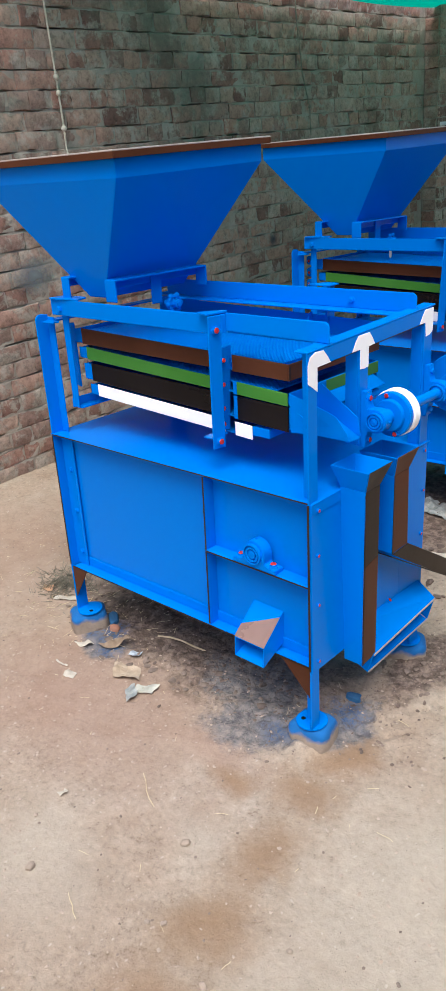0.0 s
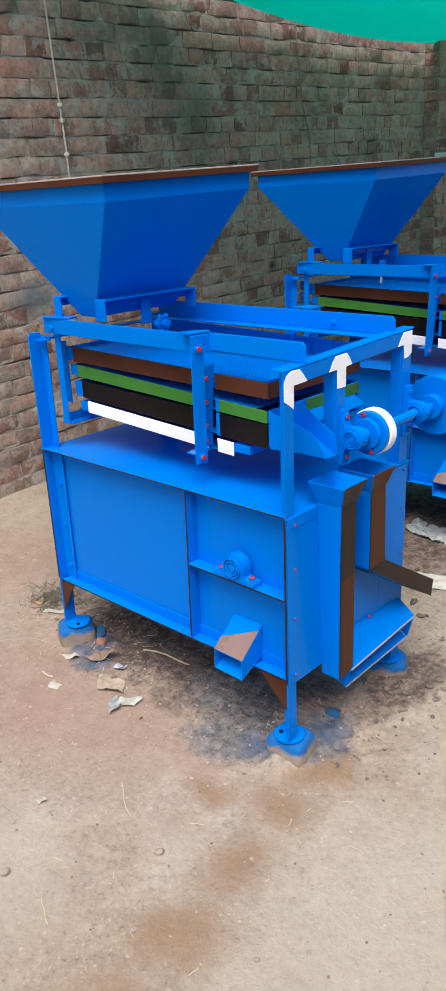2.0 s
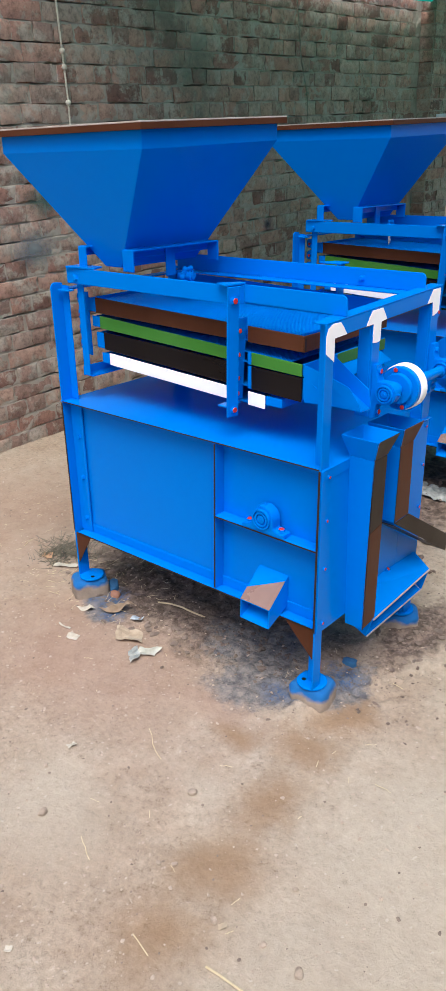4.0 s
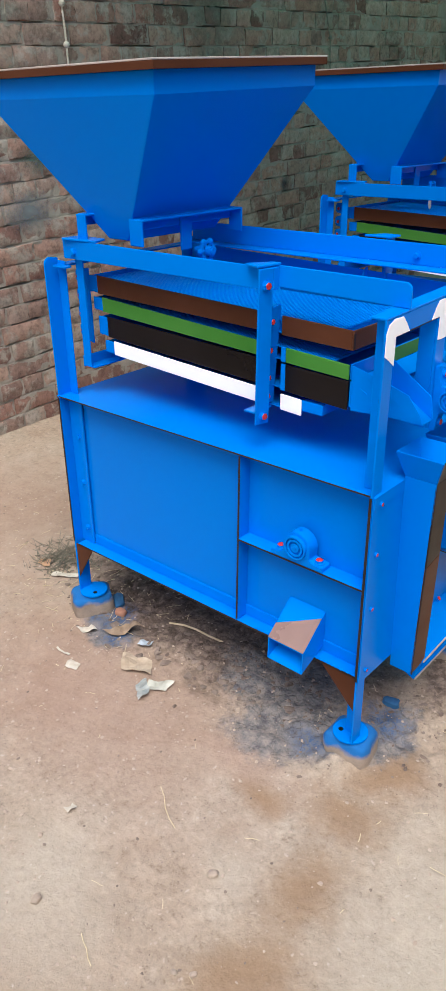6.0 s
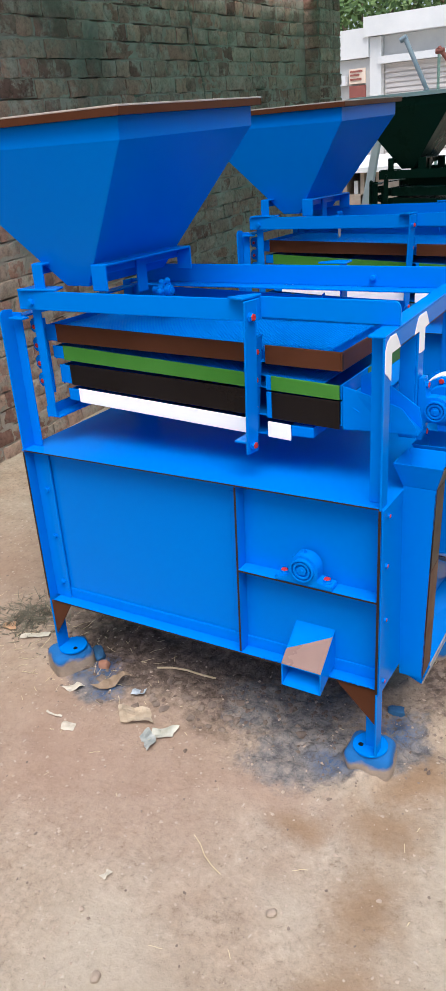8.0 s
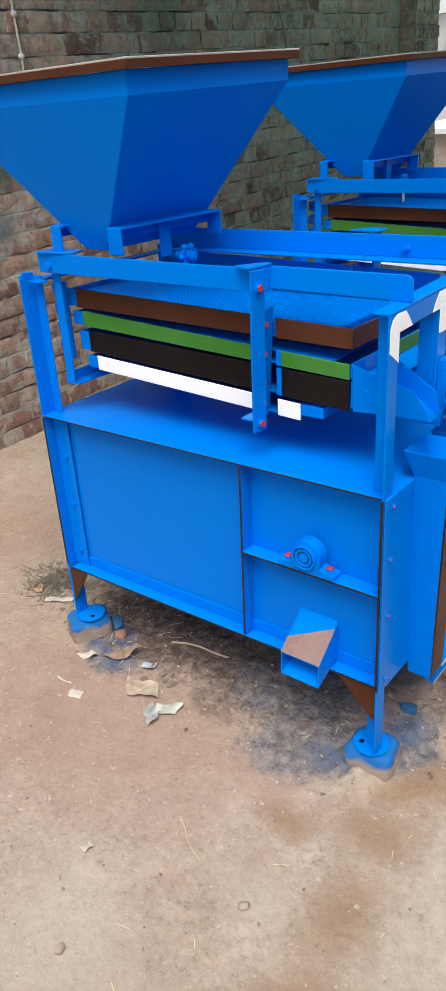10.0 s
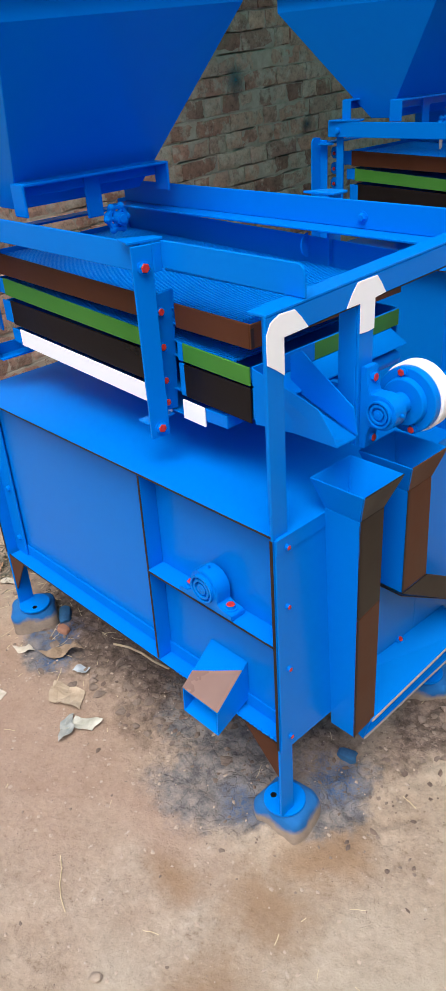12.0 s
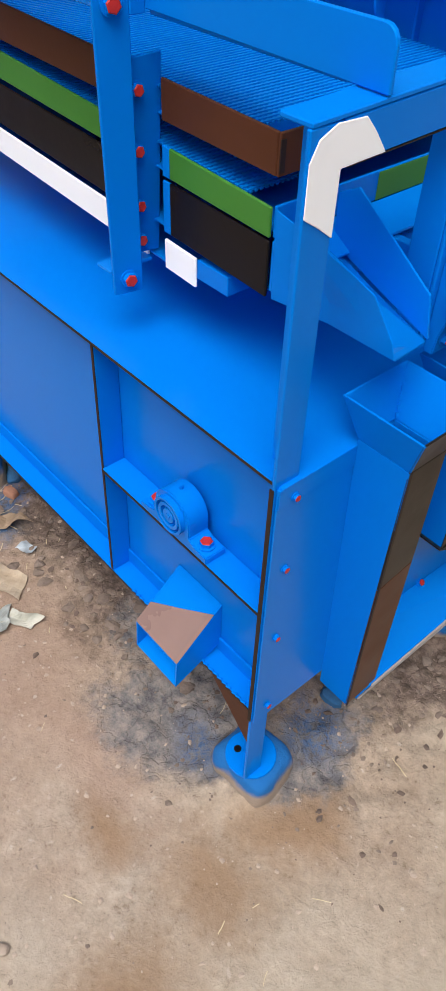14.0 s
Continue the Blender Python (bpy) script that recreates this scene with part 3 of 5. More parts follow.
    plate(bm, [(0.012, 0.250, 0.531), (0.072, 0.250, 0.531), (0.072, 0.598, 0.318), (0.012, 0.598, 0.318)], (0, 0, -0.003))
    plate(bm, [(0.0765, 0.246, 0.539), (0.0765, 0.326, 0.541), (0.0765, 0.605, 0.369), (0.0765, 0.598, 0.314)], (-0.003, 0, 0))
    part("side_trough", bm, mats["umber"], two, "dark primed side trough", 0.0008)
    # lower outlet pan
    bm = bmesh.new()
    plate(bm, [(0.0105, 0.182, 0.338), (0.067, 0.182, 0.259), (0.068, 0.512, 0.280), (0.0105, 0.512, 0.322)], (-0.002, 0, -0.003))
    plate(bm, [(0.0105, 0.180, 0.215), (0.050, 0.180, 0.198), (0.050, 0.505, 0.205), (0.0105, 0.505, 0.225)], (0, 0, -0.003))
    plate(bm, [(0.0105, 0.178, 0.340), (0.067, 0.178, 0.260), (0.050, 0.178, 0.196), (0.0105, 0.178, 0.213)], (0, 0.003, 0))
    plate(bm, [(0.0105, 0.512, 0.324), (0.068, 0.512, 0.281), (0.050, 0.508, 0.203), (0.0105, 0.508, 0.223)], (0, 0.003, 0))
    pan = part("outlet_pan", bm, B, top, "", 0.0008)
    plate_part("bare_lip", [(0.0672, 0.180, 0.2615), (0.0682, 0.514, 0.2825), (0.0682, 0.514, 0.2765), (0.0672, 0.180, 0.2555)], (0.003, 0, 0), mats["steel"], pan, "bare grey steel lip")
    plate_part("bare_lip", [(0.0502, 0.180, 0.2000), (0.0502, 0.507, 0.2070), (0.0502, 0.507, 0.2020), (0.0502, 0.180, 0.1950)], (0.003, 0, 0), mats["steel"], pan, "bare grey steel lip")
    put_bolt(red, pan, (0.0120, 0.345, 0.331), (0.7, 0, 0.7), "", 0.7)
    # bolted end cover
    boxes_part("end_cover", [(0.0065, 0.0095, -0.0185, 0.124, 0.284, 0.757)], B, top, "", 0.001)
    boxes_part("end_cover", [(0.0065, 0.0095, 0.1245, 0.3995, 0.284, 0.752)], B, top, "", 0.001)
    boxes_part("end_cover", [(0.0065, 0.0095, 0.400, 0.534, 0.284, 0.752)], B, top, "", 0.001)
    boxes_part("cover_lip", [(0.0095, 0.0115, -0.0175, 0.107, 0.728, 0.7565)], B, top, "", 0.0006)
    for z in (0.736, 0.616, 0.478, 0.312):
        put_bolt(red, top, (0.0096 if z < 0.7 else 0.0116, 0.0065, z), (1, 0, 0), "", 0.54)
        put_bolt(red, top, (0.0096, 0.515, z), (1, 0, 0), "", 0.54)
    for z in (0.625, 0.480, 0.330):
        put_bolt(plain, posts[2], (-0.976, 0.0165, z), (0, -1, 0), "", 0.8)

    # fan bearing on its shelf, and the spout below
    hold = new("bearing")
    hold.parent = top
    hold.matrix_basis = Matrix.LocRotScale((-0.179, 0.0005, 0.5322), None, (0.90, 0.9, 0.90))
    pillow_block(hold, mats)
    for dx in (-0.060, 0.060):
        put_bolt(red, hold, (dx, -0.001, 0.014), (0, 0, 1), "", 1.2)
    bm = bmesh.new()
    x0, x1, t = -0.219, -0.117, 0.003
    yt, zt, yb, zb = -0.061, 0.331, -0.064, 0.272
    plate(bm, [(x0, 0.0255, 0.404), (x0, yt, zt), (x0, yb, zb), (x0, 0.0255, 0.310)], (t, 0, 0))
    plate(bm, [(x1, 0.0255, 0.404), (x1, yt, zt), (x1, yb, zb), (x1, 0.0255, 0.310)], (-t, 0, 0))
    plate(bm, [(x0 + t, 0.0255, 0.404), (x1 - t, 0.0255, 0.404), (x1 - t, yt, zt), (x0 + t, yt, zt)], (0, 0, -t))
    plate(bm, [(x0 + t, 0.0255, 0.310), (x1 - t, 0.0255, 0.310), (x1 - t, yb, zb), (x0 + t, yb, zb)], (0, 0, t))
    spout = part("spout", bm, B, top, "", 0.0006)
    k = (0.404 - zt) / (0.0255 - yt)
    plate_part("primer_patch", [(x, y, zt + k * (y - yt) + 0.0006) for x, y in ((x0, yt), (x1, yt), (x1, 0.010), (x0 + 0.05, -0.012), (x0, -0.032))], (0, 0, 0.0008), mats["taupe"], spout, "bare brownish primer patch", 0)
    top.matrix_basis = pose(0, 0, BASE, LEAN, 0, 0)
    return top


def tray_part_end(front, z, h, mat, mats):
    boxes_part("tray_end", [(-0.125, -0.121, 0.0775, 0.480, z - h, z)], mat, front)
    boxes_part("tray_corner", [(-0.1212, -0.1200, 0.0772, 0.084, z - h + 0.004, z - 0.006)], mats["edge"], front, "scraped dark corner", 0)


def build_hopper(mats, parent, rim_label, X0):
    """Funnel of bent sheet: four sloping sides, an upright band and a rim of angle iron."""
    k = math.tan(radians(-LEAN))
    X1, Y0, Y1 = -0.567, -0.020, 0.540
    xb0, xb1, yb0, yb1, zb = -0.860, -0.790, 0.085, 0.405, 1.172
    zt, zr = 1.486, 1.5315
    bm = bmesh.new()

    def lift(y, z):
        return z + k * (y - Y0)

    loops = []
    for d in (0.0, 0.003):
        low = [(xb0 + d, yb0 + d, zb), (xb1 - d, yb0 + d, zb), (xb1 - d, yb1 - d, zb), (xb0 + d, yb1 - d, zb)]
        mid = [(X0 + d, Y0 + d, zt), (X1 - d, Y0 + d, zt), (X1 - d, Y1 - d, zt), (X0 + d, Y1 - d, zt)]
        up = [(x, y, zr) for x, y, _ in mid]
        loops.append([[bm.verts.new((x, y, lift(y, z) if z > 1.3 else z)) for x, y, z in ring] for ring in (low, mid, up)])
    (a0, a1, a2), (b0, b1, b2) = loops
    for i in range(4):
        j = (i + 1) % 4
        bm.faces.new((a0[i], a0[j], a1[j], a1[i]))
        bm.faces.new((a1[i], a1[j], a2[j], a2[i]))
        bm.faces.new((b0[j], b0[i], b1[i], b1[j]))
        bm.faces.new((b1[j], b1[i], b2[i], b2[j]))
        bm.faces.new((a2[i], a2[j], b2[j], b2[i]))
        bm.faces.new((a0[j], a0[i], b0[i], b0[j]))
    hop = part("hopper", bm, mats["blue"], parent, "blue sheet steel funnel", 0.0015)
    bm = bmesh.new()
    o, w = 0.020, 0.030
    for x0, x1, y0, y1 in ((X0 - o, X1 + o, Y0 - o, Y0 - o + 0.003), (X0 - o, X1 + o, Y1 + o - 0.003, Y1 + o), (X0 - o, X0 - o + 0.003, Y0 - o + 0.003, Y1 + o - 0.003), (X1 + o - 0.003, X1 + o, Y0 - o + 0.003, Y1 + o - 0.003)):
        for v in box(bm, x0, x1, y0, y1, zr - 0.0005, zr + 0.0155):
            v.co.z = lift(v.co.y, v.co.z)
    rim = part("hopper_rim", bm, mats["rim"], hop, rim_label, 0.001)
    bm = bmesh.new()
    for x0, x1, y0, y1 in ((X0 - o, X1 + o, Y0 - o, Y0 + w), (X0 - o, X1 + o, Y1 - w, Y1 + o), (X0 - o, X0 + w, Y0 + w, Y1 - w), (X1 - w, X1 + o, Y0 + w, Y1 - w)):
        for v in box(bm, x0, x1, y0, y1, zr + 0.0155, zr + 0.0195):
            v.co.z = lift(v.co.y, v.co.z)
    part("rim_top", bm, mats["dusty"], rim, "dusty worn top of the rim", 0.0008)
    return hop


blue_set = dict(M, rim=M["brown"])
machine = build_machine(blue_set, "blue painted steel seed cleaner with a funnel hopper", "brown primed rim of angle iron")
second = copy_thing(machine, pose(*SECOND, BASE - 0.020, LEAN, 0, 0))
for child in second.children:
    if child.name.startswith("hopper.") or child.name == "hopper":
        child.location.y += 0.020

# a scrap of pale tape hangs from the second machine's front rail
tape = bmesh.new()
plate(tape, [(-0.804, 1.708, 1.036), (-0.792, 1.708, 1.036), (-0.789, 1.704, 1.012), (-0.795, 1.702, 1.002), (-0.801, 1.705, 1.010)], (0, 0.0015, 0))
tagged(part("tape_scrap", tape, M["steel"], None, "", 0.0004), "small pale grey tape scrap hanging from the rail", "tape")

# ---- third machine, dark green ----
M["dark"] = paint("dark_green_enamel", (0.004, 0.022, 0.014), (0.005, 0.026, 0.017), 0.3, 0.05, 0.08)
M["pale"] = paint("pale_primer", (0.55, 0.62, 0.62), (0.45, 0.52, 0.53), 0.5)
dark_set = {k: M["dark"] for k in M}
dark_set.update(rim=M["pale"], dusty=M["pale"], white=M["white"], steel=M["steel"], red=M["dark"])
third = build_machine(dark_set, "dark green seed cleaner with a pale hopper rim", "pale primed rim", -1.115)
third.matrix_basis = pose(*THIRD, BASE, LEAN, 0, 0)


# ---- ground ----
def ground_material():
    mat, nt, bsdf = material("dirt", 0.95)
    bsdf.inputs["Specular IOR Level"].default_value = 0.2
    co = coords_of(nt)

    def math_node(op, a, b=0.0):
        node = nt.nodes.new("ShaderNodeMath")
        node.operation = op
        node.use_clamp = op in ("MULTIPLY", "ADD")
        for sock, v in zip(node.inputs, (a, b)):
            if isinstance(v, (int, float)):
                sock.default_value = v
            else:
                nt.links.new(v, sock)
        return node.outputs[0]

    warp = nt.nodes.new("ShaderNodeTexNoise")
    warp.inputs["Scale"].default_value, warp.inputs["Detail"].default_value = 3.2, 6.0
    nt.links.new(co, warp.inputs["Vector"])
    sub = nt.nodes.new("ShaderNodeVectorMath")
    sub.operation = "SUBTRACT"
    sub.inputs[1].default_value = (0.5, 0.5, 0.5)
    nt.links.new(warp.outputs["Color"], sub.inputs[0])
    mad = nt.nodes.new("ShaderNodeVectorMath")
    mad.operation = "MULTIPLY_ADD"
    mad.inputs[1].default_value = (0.24, 0.24, 0)
    nt.links.new(sub.outputs[0], mad.inputs[0])
    nt.links.new(co, mad.inputs[2])
    bent = mad.outputs[0]
    crumb = noise_node(nt, co, 26.0, 6.0, 0.75)

    def blot(x, y, rx, ry, soft=0.5, turn=0.0, rag=0.8):
        """A stain with an uneven rim round (x, y)."""
        mp = nt.nodes.new("ShaderNodeMapping")
        mp.vector_type = "TEXTURE"
        mp.inputs["Location"].default_value = (x, y, 0)
        mp.inputs["Rotation"].default_value = (0, 0, radians(turn))
        mp.inputs["Scale"].default_value = (rx, ry, 1000.0)
        nt.links.new(bent, mp.inputs["Vector"])
        ln = nt.nodes.new("ShaderNodeVectorMath")
        ln.operation = "LENGTH"
        nt.links.new(mp.outputs[0], ln.inputs[0])
        mr = nt.nodes.new("ShaderNodeMapRange")
        mr.interpolation_type = "SMOOTHSTEP"
        mr.inputs["From Min"].default_value, mr.inputs["From Max"].default_value = 1.0 + soft / 2, 1.0 - soft
        add = nt.nodes.new("ShaderNodeMath")
        add.operation = "MULTIPLY_ADD"
        add.inputs[1].default_value, add.inputs[2].default_value = rag, -rag / 2
        nt.links.new(crumb, add.inputs[0])
        tot = nt.nodes.new("ShaderNodeMath")
        nt.links.new(add.outputs[0], tot.inputs[0])
        nt.links.new(ln.outputs["Value"], tot.inputs[1])
        nt.links.new(tot.outputs[0], mr.inputs[0])
        return mr.outputs[0]

    big = noise_node(nt, co, 1.7, 6.0, 0.6)
    col = ramp_node(nt, [(0.30, (0.286, 0.204, 0.145)), (0.44, (0.349, 0.272, 0.205)), (0.56, (0.382, 0.316, 0.246)), (0.72, (0.400, 0.348, 0.283))], big)
    grit = noise_node(nt, co, 60.0, 6.0, 0.75)
    col = mix_node(nt, 0.95, col, ramp_node(nt, [(0.28, (0.20, 0.18, 0.16)), (0.42, (0.44, 0.44, 0.44)), (0.6, (0.54, 0.54, 0.54)), (0.8, (0.72, 0.72, 0.72))], grit), "OVERLAY")
    mottled = noise_node(nt, co, 12.0, 5.0, 0.65)
    col = mix_node(nt, 0.55, col, ramp_node(nt, [(0.32, (0.38, 0.36, 0.34)), (0.52, (0.5, 0.5, 0.5)), (0.7, (0.58, 0.58, 0.58))], mottled), "OVERLAY")
    # pale trodden dust and damp brown streaks
    def most(*many):
        out = many[0]
        for one in many[1:]:
            out = math_node("MAXIMUM", out, one)
        return out

    red = most(blot(-0.75, -0.25, 0.65, 0.32, 0.9), blot(-0.25, -0.16, 0.28, 0.09, 0.9), blot(-1.7, 0.2, 0.75, 0.7, 0.9))
    col = mix_node(nt, math_node("MULTIPLY", red, 0.7), col, mix_node(nt, mottled, (0.262, 0.165, 0.118), (0.388, 0.274, 0.208)))
    pale = most(blot(0.50, -0.35, 0.34, 0.75, 0.8), blot(-0.30, -0.72, 0.24, 0.20, 0.8), blot(0.6, 0.3, 0.35, 0.5, 0.8), blot(-0.08, -0.40, 0.08, 0.07, 1.0))
    col = mix_node(nt, math_node("MULTIPLY", pale, 0.6), col, (0.410, 0.357, 0.286))
    # small stones trodden into the earth, and dark crumbs between
    vor = nt.nodes.new("ShaderNodeTexVoronoi")
    vor.inputs["Scale"].default_value = 75.0
    nt.links.new(bent, vor.inputs["Vector"])
    sepc = nt.nodes.new("ShaderNodeSeparateColor")
    nt.links.new(vor.outputs["Color"], sepc.inputs[0])
    near = ramp_node(nt, [(0.16, (1, 1, 1)), (0.30, (0, 0, 0))], vor.outputs["Distance"])
    light_bit = math_node("MULTIPLY", near, ramp_node(nt, [(0.90, (0, 0, 0)), (0.92, (0.6, 0.6, 0.6))], sepc.outputs[0]))
    dark_bit = math_node("MULTIPLY", near, ramp_node(nt, [(0.90, (0, 0, 0)), (0.92, (0.15, 0.15, 0.15))], sepc.outputs[1]))
    col = mix_node(nt, light_bit, col, (0.50, 0.43, 0.36))
    col = mix_node(nt, dark_bit, col, (0.25, 0.185, 0.14))
    damp = most(blot(0.085, 0.0, 0.07, 0.12, 0.9), blot(0.10, -0.15, 0.11, 0.10, 1.0), blot(0.11, -0.36, 0.09, 0.14, 1.0), blot(0.12, -0.56, 0.10, 0.13, 1.0), blot(0.15, -0.76, 0.12, 0.12, 1.0), blot(-0.10, -0.21, 0.07, 0.04, 1.0))
    col = mix_node(nt, math_node("MULTIPLY", damp, 0.82), col, mix_node(nt, grit, (0.190, 0.112, 0.058), (0.294, 0.189, 0.112)))
    # cracked lumps of soil and crust
    cell = nt.nodes.new("ShaderNodeTexVoronoi")
    cell.inputs["Scale"].default_value = 34.0
    curl = nt.nodes.new("ShaderNodeVectorMath")
    curl.operation = "MULTIPLY_ADD"
    curl.inputs[1].default_value = (0.05, 0.05, 0)
    fine = nt.nodes.new("ShaderNodeTexNoise")
    fine.inputs["Scale"].default_value, fine.inputs["Detail"].default_value = 22.0, 5.0
    nt.links.new(co, fine.inputs["Vector"])
    nt.links.new(fine.outputs["Color"], curl.inputs[0])
    nt.links.new(co, curl.inputs[2])
    nt.links.new(curl.outputs[0], cell.inputs["Vector"])
    each = nt.nodes.new("ShaderNodeSeparateColor")
    nt.links.new(cell.outputs["Color"], each.inputs[0])
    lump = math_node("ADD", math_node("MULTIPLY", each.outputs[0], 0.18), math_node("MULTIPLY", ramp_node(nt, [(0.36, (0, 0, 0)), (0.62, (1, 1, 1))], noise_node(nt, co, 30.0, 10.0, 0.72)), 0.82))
    # darker, lumpy soil beneath the machines
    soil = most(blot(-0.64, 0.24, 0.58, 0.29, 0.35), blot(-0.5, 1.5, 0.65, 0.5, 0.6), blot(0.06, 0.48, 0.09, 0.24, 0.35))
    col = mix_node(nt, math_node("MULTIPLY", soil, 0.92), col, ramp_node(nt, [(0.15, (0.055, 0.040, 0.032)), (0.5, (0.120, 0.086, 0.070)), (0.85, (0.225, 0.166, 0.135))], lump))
    # grey ash and thin overspray by the corner foot
    ash = most(blot(-0.17, -0.01, 0.19, 0.115, 0.34, 25, 1.2), blot(0.0, 0.14, 0.085, 0.125, 0.34, 0, 1.2), blot(-0.30, 0.12, 0.2, 0.12, 0.3, 0, 1.4), blot(-0.86, 0.0, 0.13, 0.07, 0.4, 0, 1.2))
    col = mix_node(nt, math_node("MULTIPLY", ash, 0.92), col, ramp_node(nt, [(0.10, (0.080, 0.082, 0.092)), (0.45, (0.150, 0.145, 0.148)), (0.90, (0.265, 0.232, 0.208))], lump))
    # dark cracks between crusts, strongest in the darker soil and ash
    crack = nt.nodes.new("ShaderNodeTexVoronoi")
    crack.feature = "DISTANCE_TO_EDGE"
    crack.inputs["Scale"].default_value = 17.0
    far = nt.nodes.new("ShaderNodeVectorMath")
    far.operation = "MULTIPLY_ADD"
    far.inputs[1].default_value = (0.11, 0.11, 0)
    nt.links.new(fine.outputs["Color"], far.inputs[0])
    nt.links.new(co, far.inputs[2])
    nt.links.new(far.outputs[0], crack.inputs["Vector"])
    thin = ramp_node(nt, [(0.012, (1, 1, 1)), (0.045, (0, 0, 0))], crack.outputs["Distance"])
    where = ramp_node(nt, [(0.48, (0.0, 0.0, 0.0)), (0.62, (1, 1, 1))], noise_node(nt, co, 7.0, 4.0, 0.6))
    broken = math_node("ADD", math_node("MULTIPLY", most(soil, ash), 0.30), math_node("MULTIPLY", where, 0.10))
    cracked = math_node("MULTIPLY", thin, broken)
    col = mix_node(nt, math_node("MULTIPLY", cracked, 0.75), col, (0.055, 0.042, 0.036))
    spray = math_node("MULTIPLY", most(blot(-0.88, 0.07, 0.075, 0.08, 0.8), blot(-0.02, 0.17, 0.08, 0.07, 0.8), blot(-0.98, 0.03, 0.09, 0.07, 1.0), blot(-0.80, -0.01, 0.06, 0.04, 0.8), blot(-0.11, 0.0, 0.07, 0.05, 0.9)), 0.8)
    col = mix_node(nt, math_node("MULTIPLY", spray, ramp_node(nt, [(0.40, (0, 0, 0)), (0.58, (1, 1, 1))], grit)), col, (0.008, 0.075, 0.20))
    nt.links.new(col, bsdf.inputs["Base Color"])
    bump_node(nt, bsdf, mix_node(nt, math_node("MULTIPLY", cracked, 0.8), mix_node(nt, 0.6, mix_node(nt, 0.25, grit, noise_node(nt, co, 160.0, 4.0, 0.8)), mottled), (0.1, 0.1, 0.1)), 0.75, 0.018)
    return mat


def axis_steps(near0, near1, step, far):
    out, s = list(np.arange(near0, near1, step)), step
    v = out[-1]
    while v < far:
        s *= 1.09
        v += s
        out.append(v)
    v, s = near0, step
    while v > -far:
        s *= 1.09
        v -= s
        out.insert(0, v)
    return np.array(out)


def crust(x, y):
    """How far the soil is broken up into lumps and crusts, 0 to 1."""
    def spot(cx, cy, rx, ry):
        return max(0.0, 1 - ((x - cx) / rx) ** 2 - ((y - cy) / ry) ** 2)
    n = 0.35 * noise.noise(Vector((x * 6, y * 6, 2.2)))
    m = max(spot(-0.55, 0.24, 0.75, 0.34), spot(-0.15, 0.06, 0.30, 0.22), spot(0.04, 0.30, 0.22, 0.34), spot(-0.5, 1.5, 0.8, 0.5))
    return min(1.0, max(0.0, 1.6 * m + n * (m > 0) - 0.1))


def ground_height(x, y):
    n = noise.noise(Vector((x * 2.1, y * 2.1, 0.3))) * 0.006 + noise.noise(Vector((x * 7, y * 7, 1.7))) * 0.0035
    n += noise.noise(Vector((x * 23, y * 23, 4.1))) * 0.0016
    k = crust(x, y) if -1.6 < x < 0.7 and -0.5 < y < 2.2 else 0.0
    if k > 0:
        d = noise.voronoi(Vector((x * 19 + 0.6 * noise.noise(Vector((x * 20, y * 20, 0))), y * 19, 0.0)))[0]
        n += k * (min(0.35, d[1] - d[0]) * 0.022 + 0.012 * noise.noise(Vector((x * 12, y * 12, 9.0))) + 0.007 * noise.noise(Vector((x * 42, y * 42, 3.0))) - 0.004)
    n += 0.030 * math.exp(-(((x + 0.03) / 0.085) ** 2 + ((y - 0.03) / 0.085) ** 2))
    return n - 0.004


gx, gy = axis_steps(-1.25, 0.75, 0.0105, 400), axis_steps(-0.75, 0.75, 0.0105, 400)
verts = [(x, y, ground_height(x, y) if -8 < x < 8 and -8 < y < 12 else 0.0) for y in gy for x in gx]
nx = len(gx)
faces = [(j * nx + i, j * nx + i + 1, (j + 1) * nx + i + 1, (j + 1) * nx + i) for j in range(len(gy) - 1) for i in range(nx - 1)]
me = bpy.data.meshes.new("ground")
me.from_pydata(verts, [], faces)
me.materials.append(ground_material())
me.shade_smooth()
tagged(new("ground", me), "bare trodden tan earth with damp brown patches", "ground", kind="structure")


# ---- loose things on the ground ----
def stone_bm(rx, ry, rz, seed, cuts=2, rough=0.16, power=0.72):
    bm = bmesh.new()
    bmesh.ops.create_icosphere(bm, subdivisions=cuts, radius=1.0)
    for v in bm.verts:
        p = Vector([math.copysign(abs(c) ** power, c) for c in v.co])
        n = noise.noise(p * 1.1 + Vector((seed * 3.7, 0, 0))) + 0.4 * noise.noise(p * 2.7 + Vector((0, seed * 2.3, 0)))
        p = p * (1 + rough * n)
        v.co = Vector((p.x * rx, p.y * ry, p.z * rz))
    return bm


